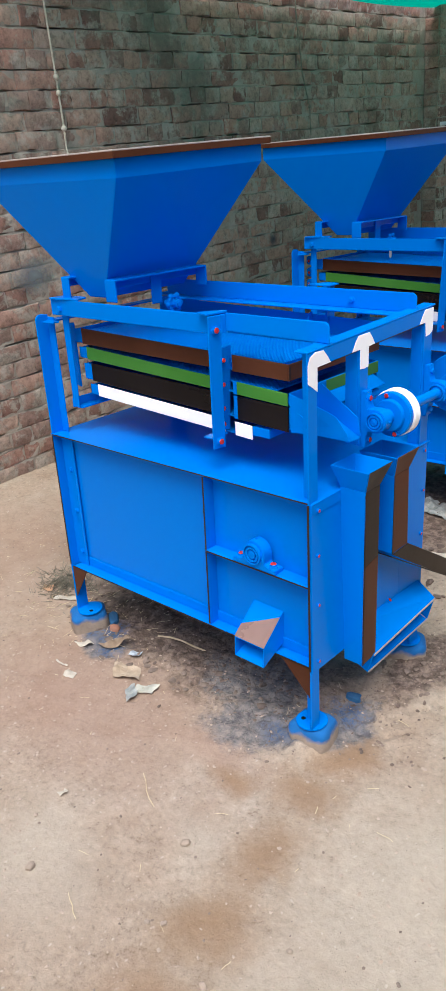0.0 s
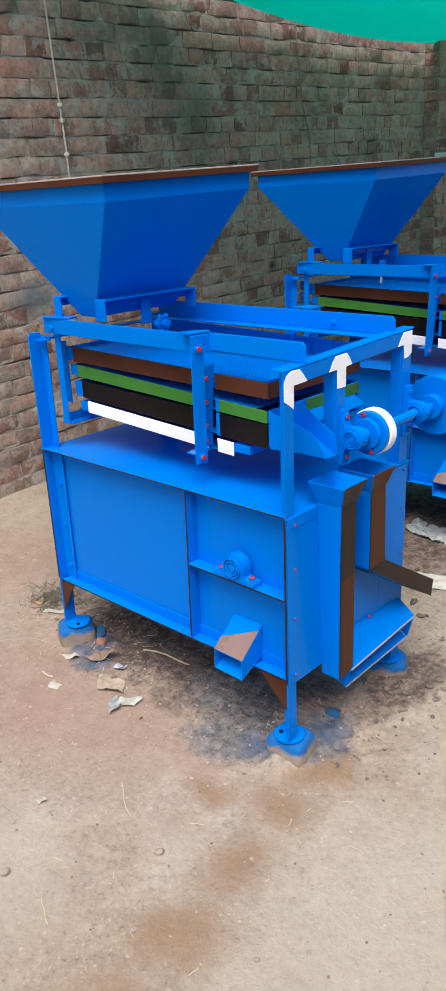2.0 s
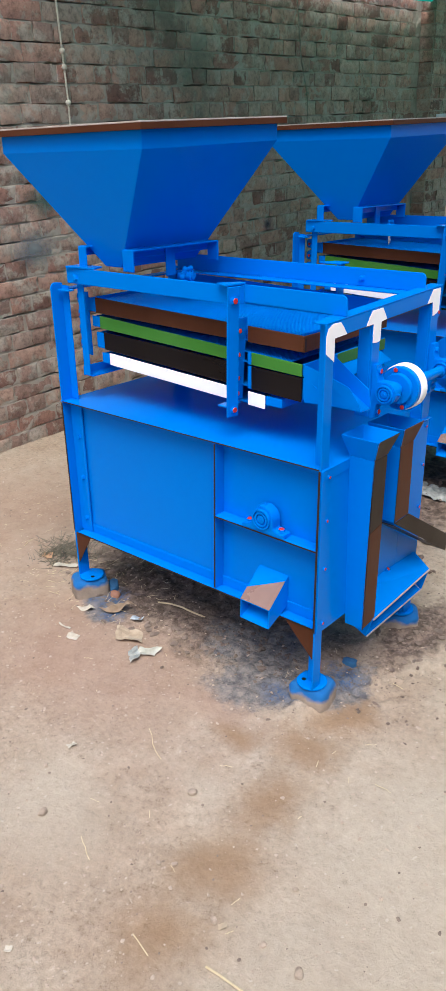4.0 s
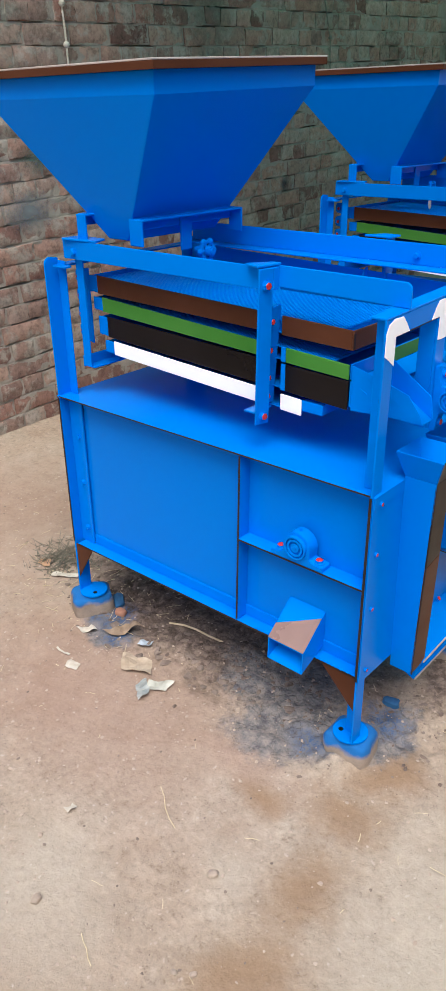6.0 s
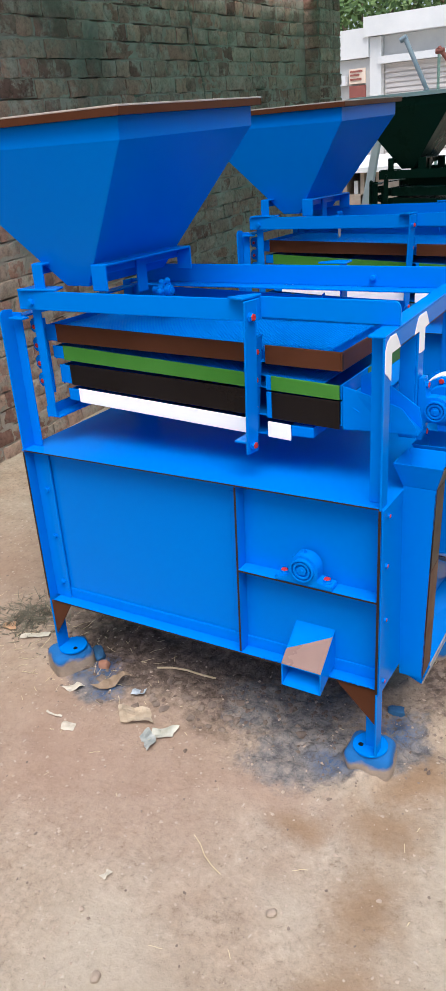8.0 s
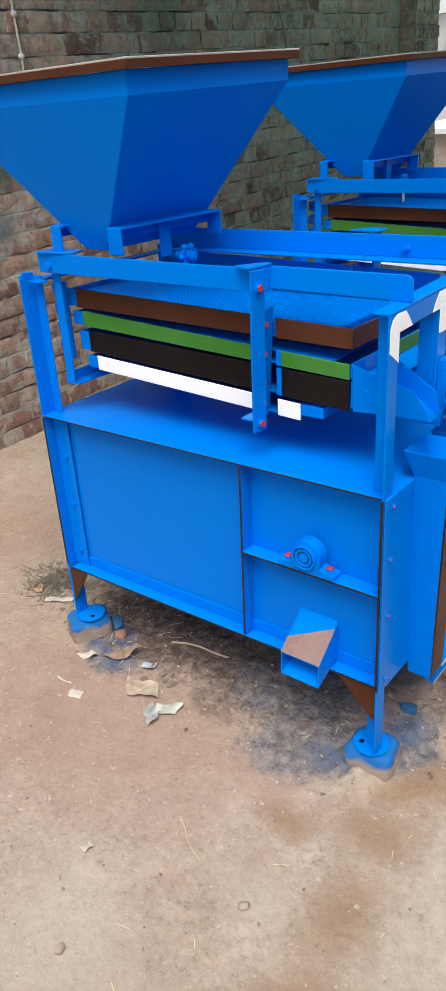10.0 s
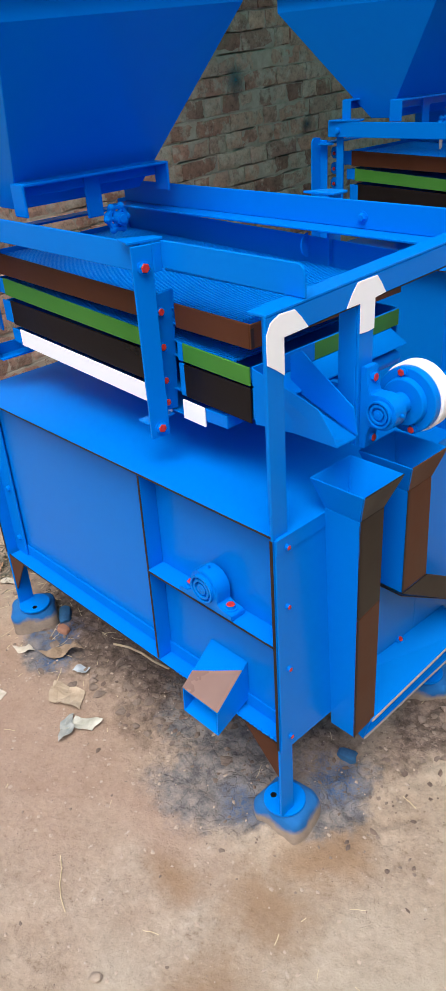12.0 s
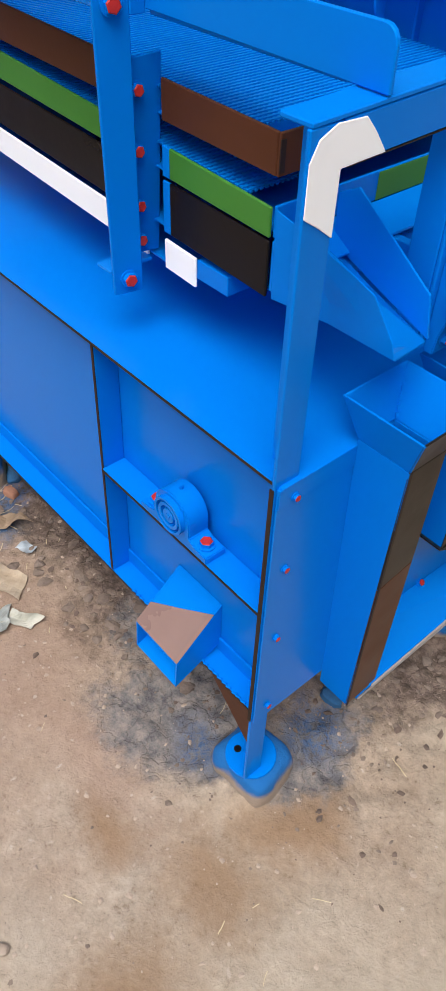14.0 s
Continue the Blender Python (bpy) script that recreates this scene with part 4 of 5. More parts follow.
def stone_material(name, base, dark, spray=0.0):
    mat, nt, bsdf = material(name, 0.9)
    co = coords_of(nt)
    col = ramp_node(nt, [(0.3, dark), (0.65, base)], noise_node(nt, co, 14.0, 6.0, 0.7))
    if spray:
        sep = nt.nodes.new("ShaderNodeSeparateXYZ")
        nt.links.new(co, sep.inputs[0])
        up = nt.nodes.new("ShaderNodeMapRange")
        up.inputs["From Min"].default_value, up.inputs["From Max"].default_value = 0.000, 0.046
        nt.links.new(sep.outputs[2], up.inputs[0])
        blur = mix_node(nt, 0.6, up.outputs[0], noise_node(nt, co, 17.0, 4.0), "LINEAR_LIGHT")
        col = mix_node(nt, ramp_node(nt, [(0.36, (0, 0, 0)), (0.68, (1, 1, 1))], blur), col, (0.002, 0.115, 0.36))
    nt.links.new(col, bsdf.inputs["Base Color"])
    bump_node(nt, bsdf, noise_node(nt, co, 70.0, 6.0, 0.7), 0.5, 0.006)
    return mat


foot_stone = stone_material("foot_stone", (0.36, 0.285, 0.225), (0.21, 0.165, 0.13), 1.0)
for dx, dy in ((0.0, 0.0), SECOND, THIRD):
    for n, (x, y, rx, ry) in enumerate(((-0.022, 0.026, 0.060, 0.054), (-0.03, 0.525, 0.066, 0.058), (-0.998, 0.016, 0.064, 0.054), (-0.985, 0.525, 0.062, 0.055))):
        st = part("foot_stone", stone_bm(rx, ry, 0.048, n + 5 * dy, 4, 0.09, 0.50), foot_stone, None, "", 0, True)
        lift = 0.0170 - (0.020 if 0 < dy < 2 else 0.0) - math.tan(radians(2.6)) * y
        st.matrix_basis = pose(x + dx, y + dy + 0.0035, lift, 0, 0, 25 * n + 8)
        tagged(st, "rough brown stone with blue overspray under a machine foot", "stone", "stones under the machine feet")


def crumple(name, pts, mat, label, category, seed, lift=0.012, at=(0, 0), turn=0.0, res=9):
    """A creased scrap: a bent grid between four corners."""
    bm = bmesh.new()
    a, b, c, d = [Vector((*p, 0)) for p in pts]
    grid = []
    for j in range(res):
        for i in range(res):
            u, v = i / (res - 1), j / (res - 1)
            p = a.lerp(b, u).lerp(d.lerp(c, u), v)
            h = noise.noise(Vector((p.x * 35 + seed, p.y * 35, seed))) * lift + abs(noise.noise(Vector((p.x * 14, p.y * 14 + seed, 3)))) * lift * 1.6
            edge = noise.noise(Vector((p.x * 60, p.y * 60, seed + 7))) * 0.006
            grid.append(bm.verts.new((p.x + edge, p.y - edge, max(0.0015, h + 0.004))))
    for j in range(res - 1):
        for i in range(res - 1):
            k = j * res + i
            bm.faces.new((grid[k], grid[k + 1], grid[k + 1 + res], grid[k + res]))
    geo = bmesh.ops.extrude_face_region(bm, geom=bm.faces[:])
    for v in [g for g in geo["geom"] if isinstance(g, bmesh.types.BMVert)]:
        v.co.z -= 0.0012
    ob = part(name, bm, mat, None, "", 0)
    ob.matrix_basis = pose(at[0], at[1], ground_height(*at) + 0.002, 0, 0, turn)
    return tagged(ob, label, category)


def scrap_material(name, a, b, rough=0.7, clear=0.0):
    mat, nt, bsdf = material(name, rough)
    co = coords_of(nt)
    nt.links.new(ramp_node(nt, [(0.35, a), (0.65, b)], noise_node(nt, co, 30.0, 5.0)), bsdf.inputs["Base Color"])
    bump_node(nt, bsdf, noise_node(nt, co, 80.0, 4.0), 0.3, 0.003)
    if clear:
        bsdf.inputs["Transmission Weight"].default_value = clear
    return mat


paper_mat = scrap_material("paper", (0.42, 0.37, 0.29), (0.58, 0.54, 0.46))
film_mat = scrap_material("film", (0.22, 0.25, 0.24), (0.40, 0.41, 0.38), 0.3)
film2_mat = scrap_material("pale_film", (0.32, 0.32, 0.26), (0.48, 0.47, 0.40), 0.35)
rag_mat = scrap_material("rag", (0.34, 0.265, 0.185), (0.46, 0.375, 0.275), 0.9)
leaf_mat = scrap_material("leaf", (0.20, 0.14, 0.09), (0.30, 0.22, 0.15), 0.8)
rust_mat = scrap_material("rust_leaf", (0.36, 0.20, 0.115), (0.44, 0.26, 0.15), 0.8)
ash_mat = scrap_material("pale_blue", (0.35, 0.42, 0.48), (0.48, 0.52, 0.55), 0.6)


def quad(w, h, skew=0.0):
    return [(-w / 2 + skew, -h / 2), (w / 2 + skew, -h / 2), (w / 2 - skew, h / 2), (-w / 2 - skew, h / 2)]


crumple("rag", quad(0.090, 0.060, 0.01), rag_mat, "crumpled tan cloth rag lying on the soil", "rag", 1, 0.016, (-0.668, -0.094), 25)
crumple("plastic_scrap", quad(0.066, 0.034, 0.010), film_mat, "creased greyish clear plastic scrap on the dirt", "litter", 2, 0.012, (-0.583, -0.152), -35, 11)
crumple("plastic_scrap", quad(0.070, 0.030, -0.010), film2_mat, "creased pale plastic scrap on the dirt", "litter", 3, 0.012, (-0.558, -0.118), 35, 11)
crumple("paper_scrap", quad(0.045, 0.026, 0.010), paper_mat, "torn white paper scrap beside the foot stone", "litter", 4, 0.014, (-0.912, -0.073), 50)
crumple("paper_scrap", quad(0.036, 0.026), paper_mat, "small crumpled white paper scrap on the dirt", "litter", 5, 0.016, (-0.815, -0.210), 20)
crumple("paper_strip", quad(0.055, 0.006), paper_mat, "thin curled white paper strip on the dirt", "litter", 6, 0.006, (-0.884, -0.190), 2, 7)
crumple("foil_scrap", quad(0.040, 0.030), ash_mat, "crumpled pale blue wrapper on dark soil", "litter", 7, 0.014, (-0.714, -0.015), 10)
crumple("dry_leaf", quad(0.085, 0.035, 0.02), leaf_mat, "dry curled brown leaf on dark soil", "leaf", 8, 0.016, (-0.813, -0.012), 60)
crumple("dry_leaf", quad(0.05, 0.035, 0.01), rust_mat, "dry rust coloured leaf on the dirt", "leaf", 9, 0.010, (-1.326, 0.076), 15)
crumple("wood_strip", quad(0.10, 0.022), paper_mat, "pale split wood strip lying on dirt", "litter", 10, 0.004, (-1.206, 0.072), 28, 7)
crumple("paper_scrap", quad(0.026, 0.014), paper_mat, "tiny folded white paper bit on the dirt", "litter", 11, 0.010, (-0.423, -0.532), 70, 7)
crumple("plastic_sheet", quad(0.22, 0.12, 0.03), film_mat, "crumpled grey plastic sheet on the dirt", "litter", 12, 0.022, (-0.40, 1.47), -10, 13)
crumple("paper_sheet", quad(0.14, 0.10, 0.02), paper_mat, "flat dirty white paper sheet on the dirt", "litter", 13, 0.006, (-0.17, 1.09), 20)
crumple("film_scrap", quad(0.016, 0.012), paper_mat, "crumpled clear film bit on the dirt", "litter", 14, 0.010, (-0.07, -0.98), 30, 7)
crumple("brick_chip", quad(0.020, 0.012), rag_mat, "small tan brick chip on the dirt", "litter", 15, 0.012, (0.235, -0.666), 40, 5)

straw_mat = scrap_material("straw", (0.50, 0.40, 0.24), (0.62, 0.52, 0.34), 0.7)


def stalk_bm(bm, x, y, length, turn, r, rng, lift=0.002):
    a = Vector((x, y, ground_height(x, y) + lift + r))
    d = Vector((math.cos(turn), math.sin(turn), 0))
    n = 4
    pts = [a + d * (length * (i / n - 0.5)) + Vector((-d.y, d.x, 0)) * rng.uniform(-0.03, 0.03) * length for i in range(n + 1)]
    for p in pts:
        p.z = ground_height(p.x, p.y) + lift + r + rng.uniform(0, 0.003)
    for p, q in zip(pts, pts[1:]):
        rod(bm, p, q, r, 6)


def one_straw(x, y, length, turn, r, label, seed):
    bm = bmesh.new()
    stalk_bm(bm, x, y, length, radians(turn), r, random.Random(seed))
    tagged(part("straw", bm, straw_mat, None, "", 0), label, "straw")


one_straw(-0.642, 0.128, 0.185, 13, 0.003, "long pale dry stalk under the machine", 1)
one_straw(-0.254, -0.386, 0.122, -29, 0.0011, "single dry pale straw on trodden dirt", 2)
one_straw(0.328, -0.746, 0.125, 3, 0.0026, "flat broken pale straw on the dirt", 3)
one_straw(0.13, -0.80, 0.06, -10, 0.0014, "thin dry straw on the dirt", 6)
one_straw(-0.14, -0.72, 0.07, -25, 0.0011, "thin dry straw on the dirt", 7)

pebble_mat = stone_material("pebble", (0.45, 0.36, 0.285), (0.32, 0.245, 0.19))
grey_stone = stone_material("grey_stone", (0.40, 0.325, 0.255), (0.26, 0.20, 0.155))
for x, y, r, s in ((-0.059, -0.442, 0.012, 1), (0.324, -0.643, 0.008, 2), (0.416, -0.647, 0.012, 3), (0.21, -0.665, 0.009, 4), (0.30, -0.50, 0.007, 5), (0.05, -0.62, 0.008, 6), (-0.30, -0.72, 0.012, 7), (-0.42, -0.62, 0.007, 8), (0.02, -0.64, 0.007, 9)):
    st = part("pebble", stone_bm(r, r * 0.75, r * 0.55, s, 2, 0.3), grey_stone if s % 2 else pebble_mat, None, "", 0, True)
    st.matrix_basis = pose(x, y, ground_height(x, y) + r * 0.3, 0, 0, 40 * s)
    tagged(st, "small rounded greyish pebble lying on trodden dirt", "pebble", "pebbles on the dirt")

chip_blue = stone_material("sprayed_chip", (0.03, 0.14, 0.30), (0.012, 0.06, 0.15))
chip_red = stone_material("brick_red", (0.40, 0.20, 0.13), (0.26, 0.12, 0.08))
for x, y, rx, ry, turn, mat, label in (
        (-0.945, 0.085, 0.030, 0.018, -35, chip_blue, "flat stone chip stained with blue paint"),
        (-0.890, 0.045, 0.017, 0.012, 20, chip_red, "small orange brick chip on dark soil"),
        (-0.030, 0.235, 0.022, 0.014, 15, chip_blue, "flat stone chip stained with blue paint")):
    st = part("stone_chip", stone_bm(rx, ry, 0.011, rx * 100, 2, 0.25, 0.5), mat, None, "", 0, True)
    st.matrix_basis = pose(x, y, ground_height(x, y) + 0.006, 0, 8, turn)
    tagged(st, label, "stone chip")


def scatter(name, count, area, sizes, mat, label, category, seed, squash=0.45):
    """Many small clods or chips, one joined mesh."""
    rng = random.Random(seed)
    bm0 = bmesh.new()
    bmesh.ops.create_icosphere(bm0, subdivisions=1, radius=1.0)
    co = [v.co.copy() for v in bm0.verts]
    fs = [[v.index for v in f.verts] for f in bm0.faces]
    bm0.free()
    verts, faces = [], []
    for k in range(count):
        x, y = area(rng)
        s = sizes[0] + (sizes[1] - sizes[0]) * rng.random() ** 3.5
        turn = rng.uniform(0, 6.28)
        sx, sy, sz = s * rng.uniform(0.7, 1.3), s * rng.uniform(0.6, 1.1), s * squash * rng.uniform(0.6, 1.2)
        n = len(verts)
        z = ground_height(x, y)
        for p in co:
            j = 1 + rng.uniform(-0.42, 0.36)
            q = Vector((p.x * sx * j, p.y * sy * j, p.z * sz * j))
            verts.append((x + q.x * math.cos(turn) - q.y * math.sin(turn), y + q.x * math.sin(turn) + q.y * math.cos(turn), z + q.z + sz * 0.35))
        faces.extend([[n + i for i in f] for f in fs])
    me = bpy.data.meshes.new(name)
    me.from_pydata(verts, [], faces)
    me.materials.append(mat)
    return tagged(new(name, me), label, category, kind="stuff")


def near_machine(rng):
    return rng.gauss(-0.50, 0.34), rng.gauss(0.20, 0.11)


def wide(rng):
    return rng.uniform(-1.9, 0.9), rng.uniform(-1.1, 0.9)


lump_mat = stone_material("lump", (0.24, 0.185, 0.15), (0.11, 0.08, 0.064))
clod_mat = stone_material("clod", (0.19, 0.135, 0.105), (0.07, 0.05, 0.04))
scatter("clods", 1300, near_machine, (0.0015, 0.009), clod_mat, "loose dark clods of turned soil", "soil", 11)
scatter("grit", 5200, wide, (0.0008, 0.0058), pebble_mat, "loose grit and crumbs of dry earth", "grit", 12)
scatter("grit", 1500, wide, (0.0008, 0.0050), lump_mat, "loose dark crumbs of earth", "grit", 17)
scatter("clods", 220, lambda rng: (rng.gauss(0.03, 0.06), rng.gauss(0.38, 0.14)), (0.0015, 0.008), lump_mat, "loose dark clods of turned soil", "soil", 13)
scatter("clods", 500, lambda rng: (rng.gauss(-0.5, 0.5), rng.gauss(1.5, 0.3)), (0.004, 0.025), clod_mat, "loose dark clods of turned soil", "soil", 14)
scatter("clods", 90, lambda rng: (rng.gauss(-0.58, 0.22), rng.gauss(0.02, 0.045)), (0.005, 0.020), lump_mat, "grey brown lumps of dug soil", "soil", 15)
scatter("clods", 70, lambda rng: (rng.gauss(0.11, 0.07), rng.gauss(0.50, 0.10)), (0.004, 0.018), lump_mat, "grey brown lumps of dug soil", "soil", 16)

bm = bmesh.new()
rng = random.Random(21)
for i in range(220):
    x, y = (rng.gauss(-1.08, 0.22), rng.gauss(0.07, 0.13)) if i < 130 else wide(rng)
    stalk_bm(bm, x, y, rng.uniform(0.008, 0.02) + (0.05 if i < 130 else 0.03) * rng.random() ** 3, rng.uniform(0, 6.28), rng.uniform(0.0004, 0.0009), rng)
tagged(part("chaff", bm, straw_mat, None, "", 0), "scattered bits of dry straw and chaff", "straw", kind="stuff")

grass_mat = scrap_material("dry_grass", (0.11, 0.10, 0.075), (0.22, 0.20, 0.15), 0.9)
bm = bmesh.new()
for i in range(420):
    x, y = rng.gauss(-1.30, 0.06), rng.gauss(0.14, 0.05)
    z = ground_height(x, y)
    a, l = rng.uniform(0, 6.28), rng.uniform(0.02, 0.06)
    b = Vector((x + l * math.cos(a) * 0.8, y + l * math.sin(a) * 0.8, z + l * rng.uniform(0.15, 0.7)))
    rod(bm, (x, y, z), b, 0.0015, 4, 0.0005)
tagged(part("grass_tuft", bm, grass_mat, None, "", 0), "withered greyish grass tuft by the machine", "grass", kind="stuff")


# ---- brick wall ----
def brick_material(name, island):
    mat, nt, bsdf = material(name, 0.92)
    bsdf.inputs["Specular IOR Level"].default_value = 0.25
    geo = nt.nodes.new("ShaderNodeNewGeometry")
    pos = geo.outputs["Position"]
    rnd = geo.outputs["Random Per Island"] if island else nt.nodes.new("ShaderNodeObjectInfo").outputs["Random"]
    col = ramp_node(nt, [(0.0, (0.165, 0.090, 0.072)), (0.22, (0.335, 0.185, 0.142)), (0.45, (0.400, 0.270, 0.210)), (0.62, (0.255, 0.160, 0.130)), (0.8, (0.410, 0.310, 0.250)), (1.0, (0.205, 0.120, 0.096))], rnd)
    smear = ramp_node(nt, [(0.50, (0, 0, 0)), (0.58, (0.85, 0.85, 0.85))], noise_node(nt, pos, 9.0, 8.0, 0.7))
    col = mix_node(nt, smear, col, mix_node(nt, noise_node(nt, pos, 2.0, 3.0), (0.31, 0.265, 0.22), (0.41, 0.355, 0.295)))
    col = mix_node(nt, 0.9, col, ramp_node(nt, [(0.3, (0.18, 0.18, 0.18)), (0.5, (0.49, 0.49, 0.49)), (0.72, (0.70, 0.70, 0.70))], noise_node(nt, pos, 34.0, 8.0, 0.75)), "OVERLAY")
    # greenish darkening that grows up the wall paints in the net's shade
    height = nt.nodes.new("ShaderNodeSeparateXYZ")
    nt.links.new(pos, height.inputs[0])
    shade_rise = nt.nodes.new("ShaderNodeMath")
    shade_rise.operation = "MULTIPLY_ADD"
    shade_rise.inputs[1].default_value, shade_rise.inputs[2].default_value = 0.14, -0.32
    nt.links.new(height.outputs[2], shade_rise.inputs[0])
    shade_mask = nt.nodes.new("ShaderNodeMath")
    nt.links.new(shade_rise.outputs[0], shade_mask.inputs[0])
    nt.links.new(noise_node(nt, pos, 1.6, 6.0, 0.65), shade_mask.inputs[1])
    net_shade = ramp_node(nt, [(0.44, (0, 0, 0)), (0.60, (0.70, 0.70, 0.70))], shade_mask.outputs[0])
    col = mix_node(nt, net_shade, col, (0.105, 0.118, 0.092))
    nt.links.new(col, bsdf.inputs["Base Color"])
    bump_node(nt, bsdf, mix_node(nt, 0.55, noise_node(nt, pos, 70.0, 8.0, 0.75), noise_node(nt, pos, 16.0, 4.0)), 0.8, 0.012)
    return mat


def mortar_material():
    mat, nt, bsdf = material("mortar", 0.95)
    co = coords_of(nt)
    n = noise_node(nt, co, 9.0, 8.0, 0.7)
    col = ramp_node(nt, [(0.3, (0.24, 0.205, 0.17)), (0.7, (0.41, 0.36, 0.30))], n)
    # the net's shade painted into the mortar too, stronger with height
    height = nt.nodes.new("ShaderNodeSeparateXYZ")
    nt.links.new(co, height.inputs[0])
    shade_rise = nt.nodes.new("ShaderNodeMath")
    shade_rise.operation = "MULTIPLY_ADD"
    shade_rise.inputs[1].default_value, shade_rise.inputs[2].default_value = 0.14, -0.32
    nt.links.new(height.outputs[2], shade_rise.inputs[0])
    shade_mask = nt.nodes.new("ShaderNodeMath")
    nt.links.new(shade_rise.outputs[0], shade_mask.inputs[0])
    nt.links.new(noise_node(nt, co, 1.6, 6.0, 0.65), shade_mask.inputs[1])
    net_shade = ramp_node(nt, [(0.44, (0, 0, 0)), (0.60, (0.70, 0.70, 0.70))], shade_mask.outputs[0])
    col = mix_node(nt, net_shade, col, (0.120, 0.135, 0.105))
    nt.links.new(col, bsdf.inputs["Base Color"])
    bump_node(nt, bsdf, mix_node(nt, 0.5, noise_node(nt, co, 80.0, 8.0, 0.75), noise_node(nt, co, 22.0, 4.0)), 0.8, 0.012)
    return mat


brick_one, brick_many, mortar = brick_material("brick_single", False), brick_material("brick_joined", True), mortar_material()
WX, COURSE, JOINT0, WALL_END = -2.43, 0.0875, 0.067, 4.930
wall = boxes_part("wall_west", [(-2.66, WX - 0.030, -3.0, WALL_END, -0.12, 3.40)], mortar, None, "", 0)
tagged(wall, "old brick yard wall with smeared mortar joints", "wall", kind="structure")
pillar = boxes_part("wall_pillar", [(-2.66, -2.321, WALL_END + 0.018, WALL_END + 0.428, -0.12, 3.40)], mortar, None, "", 0)
tagged(pillar, "brick pillar at the end of the wall", "wall", kind="structure")


# uneven mortar, in places smeared over the bricks, in places fallen out of the joints
def mortar_depth(y, z):
    d = -0.0060 + 0.0075 * noise.noise(Vector((y * 8, z * 11, 2.0))) + 0.004 * noise.noise(Vector((y * 31, z * 31, 5.0)))
    k = round((z - JOINT0) / COURSE)
    if abs(z - JOINT0 - k * COURSE) < 0.004:
        gone = noise.noise(Vector((y * 5.5, k * 7.31, 8.0)))
        d -= 0.0015 + max(0.0, gone - 0.08) * 0.16
    return max(-0.028, min(0.006, d))


zs = [JOINT0 + COURSE * (k + f) for k in range(-2, 37) for f in (0.0, 0.06, 0.14, 0.3, 0.5, 0.7, 0.86, 0.94)]
ys = list(np.arange(0.3, WALL_END + 0.012, 0.019))
mv = [(WX + mortar_depth(y, z), y, z) for z in zs for y in ys]
mn = len(ys)
mf = [(j * mn + i, j * mn + i + 1, (j + 1) * mn + i + 1, (j + 1) * mn + i) for j in range(len(zs) - 1) for i in range(mn - 1)]
me = bpy.data.meshes.new("mortar")
me.from_pydata(mv, [], mf)
me.materials.append(mortar)
ob = tagged(new("mortar", me), "rough grey tan mortar between the bricks")
ob.parent = wall


def brick_shape(length, seed, depth=0.045, height=0.0765):
    """A worn brick with its face to +x: (vertices, faces)."""
    rng = random.Random(seed)
    bm = bmesh.new()
    box(bm, -depth, 0, -length / 2, length / 2, -height / 2, height / 2)
    ends = [e for e in bm.edges if all(v.co.x > -0.01 for v in e.verts)]
    bmesh.ops.subdivide_edges(bm, edges=ends, cuts=3, use_grid_fill=True)
    for v in bm.verts:
        if v.co.x > -0.02:
            rim = abs(abs(v.co.y) - length / 2) < 0.001 or abs(abs(v.co.z) - height / 2) < 0.001
            v.co += Vector((rng.uniform(-0.007, -0.0025) if rim else rng.uniform(-0.001, 0.001), rng.uniform(-0.005, 0.005), rng.uniform(-0.005, 0.004)))
    bmesh.ops.recalc_face_normals(bm, faces=bm.faces[:])
    bm.verts.index_update()
    out = [v.co.copy() for v in bm.verts], [[v.index for v in f.verts] for f in bm.faces]
    bm.free()
    return out


stretchers = [brick_shape(0.236, s) for s in range(12)]
headers = [brick_shape(0.114, 50 + s) for s in range(12)]


def brick_mesh(shape, mat):
    me = bpy.data.meshes.new("brick")
    me.from_pydata(shape[0], [], shape[1])
    me.materials.append(mat)
    me.shade_smooth()
    me.set_sharp_from_angle(angle=radians(40))
    return me


single = {id(s): brick_mesh(s, brick_one) for s in stretchers + headers}
jv, jf = [], []
rng = random.Random(77)


def joined_brick(shape, m):
    n = len(jv)
    jv.extend([m @ v for v in shape[0]])
    jf.extend([[n + i for i in f] for f in shape[1]])


for row in range(38):
    z = JOINT0 + COURSE * (row - 2) + 0.0438
    step, kinds = ((0.245, stretchers), (0.1225, headers))[row % 2]
    y = -0.6 + (0.06 if row % 2 else 0.0) + rng.uniform(-0.02, 0.02)
    while y < WALL_END - 0.10:
        shape = kinds[rng.randrange(12)]
        w = step
        if row % 2 == 0 and rng.random() < 0.12:
            shape, w = headers[rng.randrange(12)], 0.1225
        yc = y + w / 2
        gone = abs(yc - 2.615) < 0.07 and abs(z - 1.266) < 0.045
        if not gone and yc + w / 2 < WALL_END + 0.008:
            m = pose(WX + rng.uniform(-0.003, 0.005), yc + rng.uniform(-0.006, 0.006), z + rng.uniform(-0.004, 0.004), rng.uniform(-1.2, 1.2), rng.uniform(-1.5, 1.5), rng.uniform(-1.2, 1.2))
            if 0.62 < yc < 2.75 and 0.0 < z < 1.62:
                ob = new("brick", single[id(shape)])
                ob.parent = wall
                ob.matrix_basis = m
            else:
                joined_brick(shape, m)
        y += w
me = bpy.data.meshes.new("bricks")
me.from_pydata(jv, [], jf)
me.materials.append(brick_many)
me.shade_smooth()
me.set_sharp_from_angle(angle=radians(40))
rest = tagged(new("bricks", me), "weathered bricks of the wall", kind="stuff")
rest.parent = wall

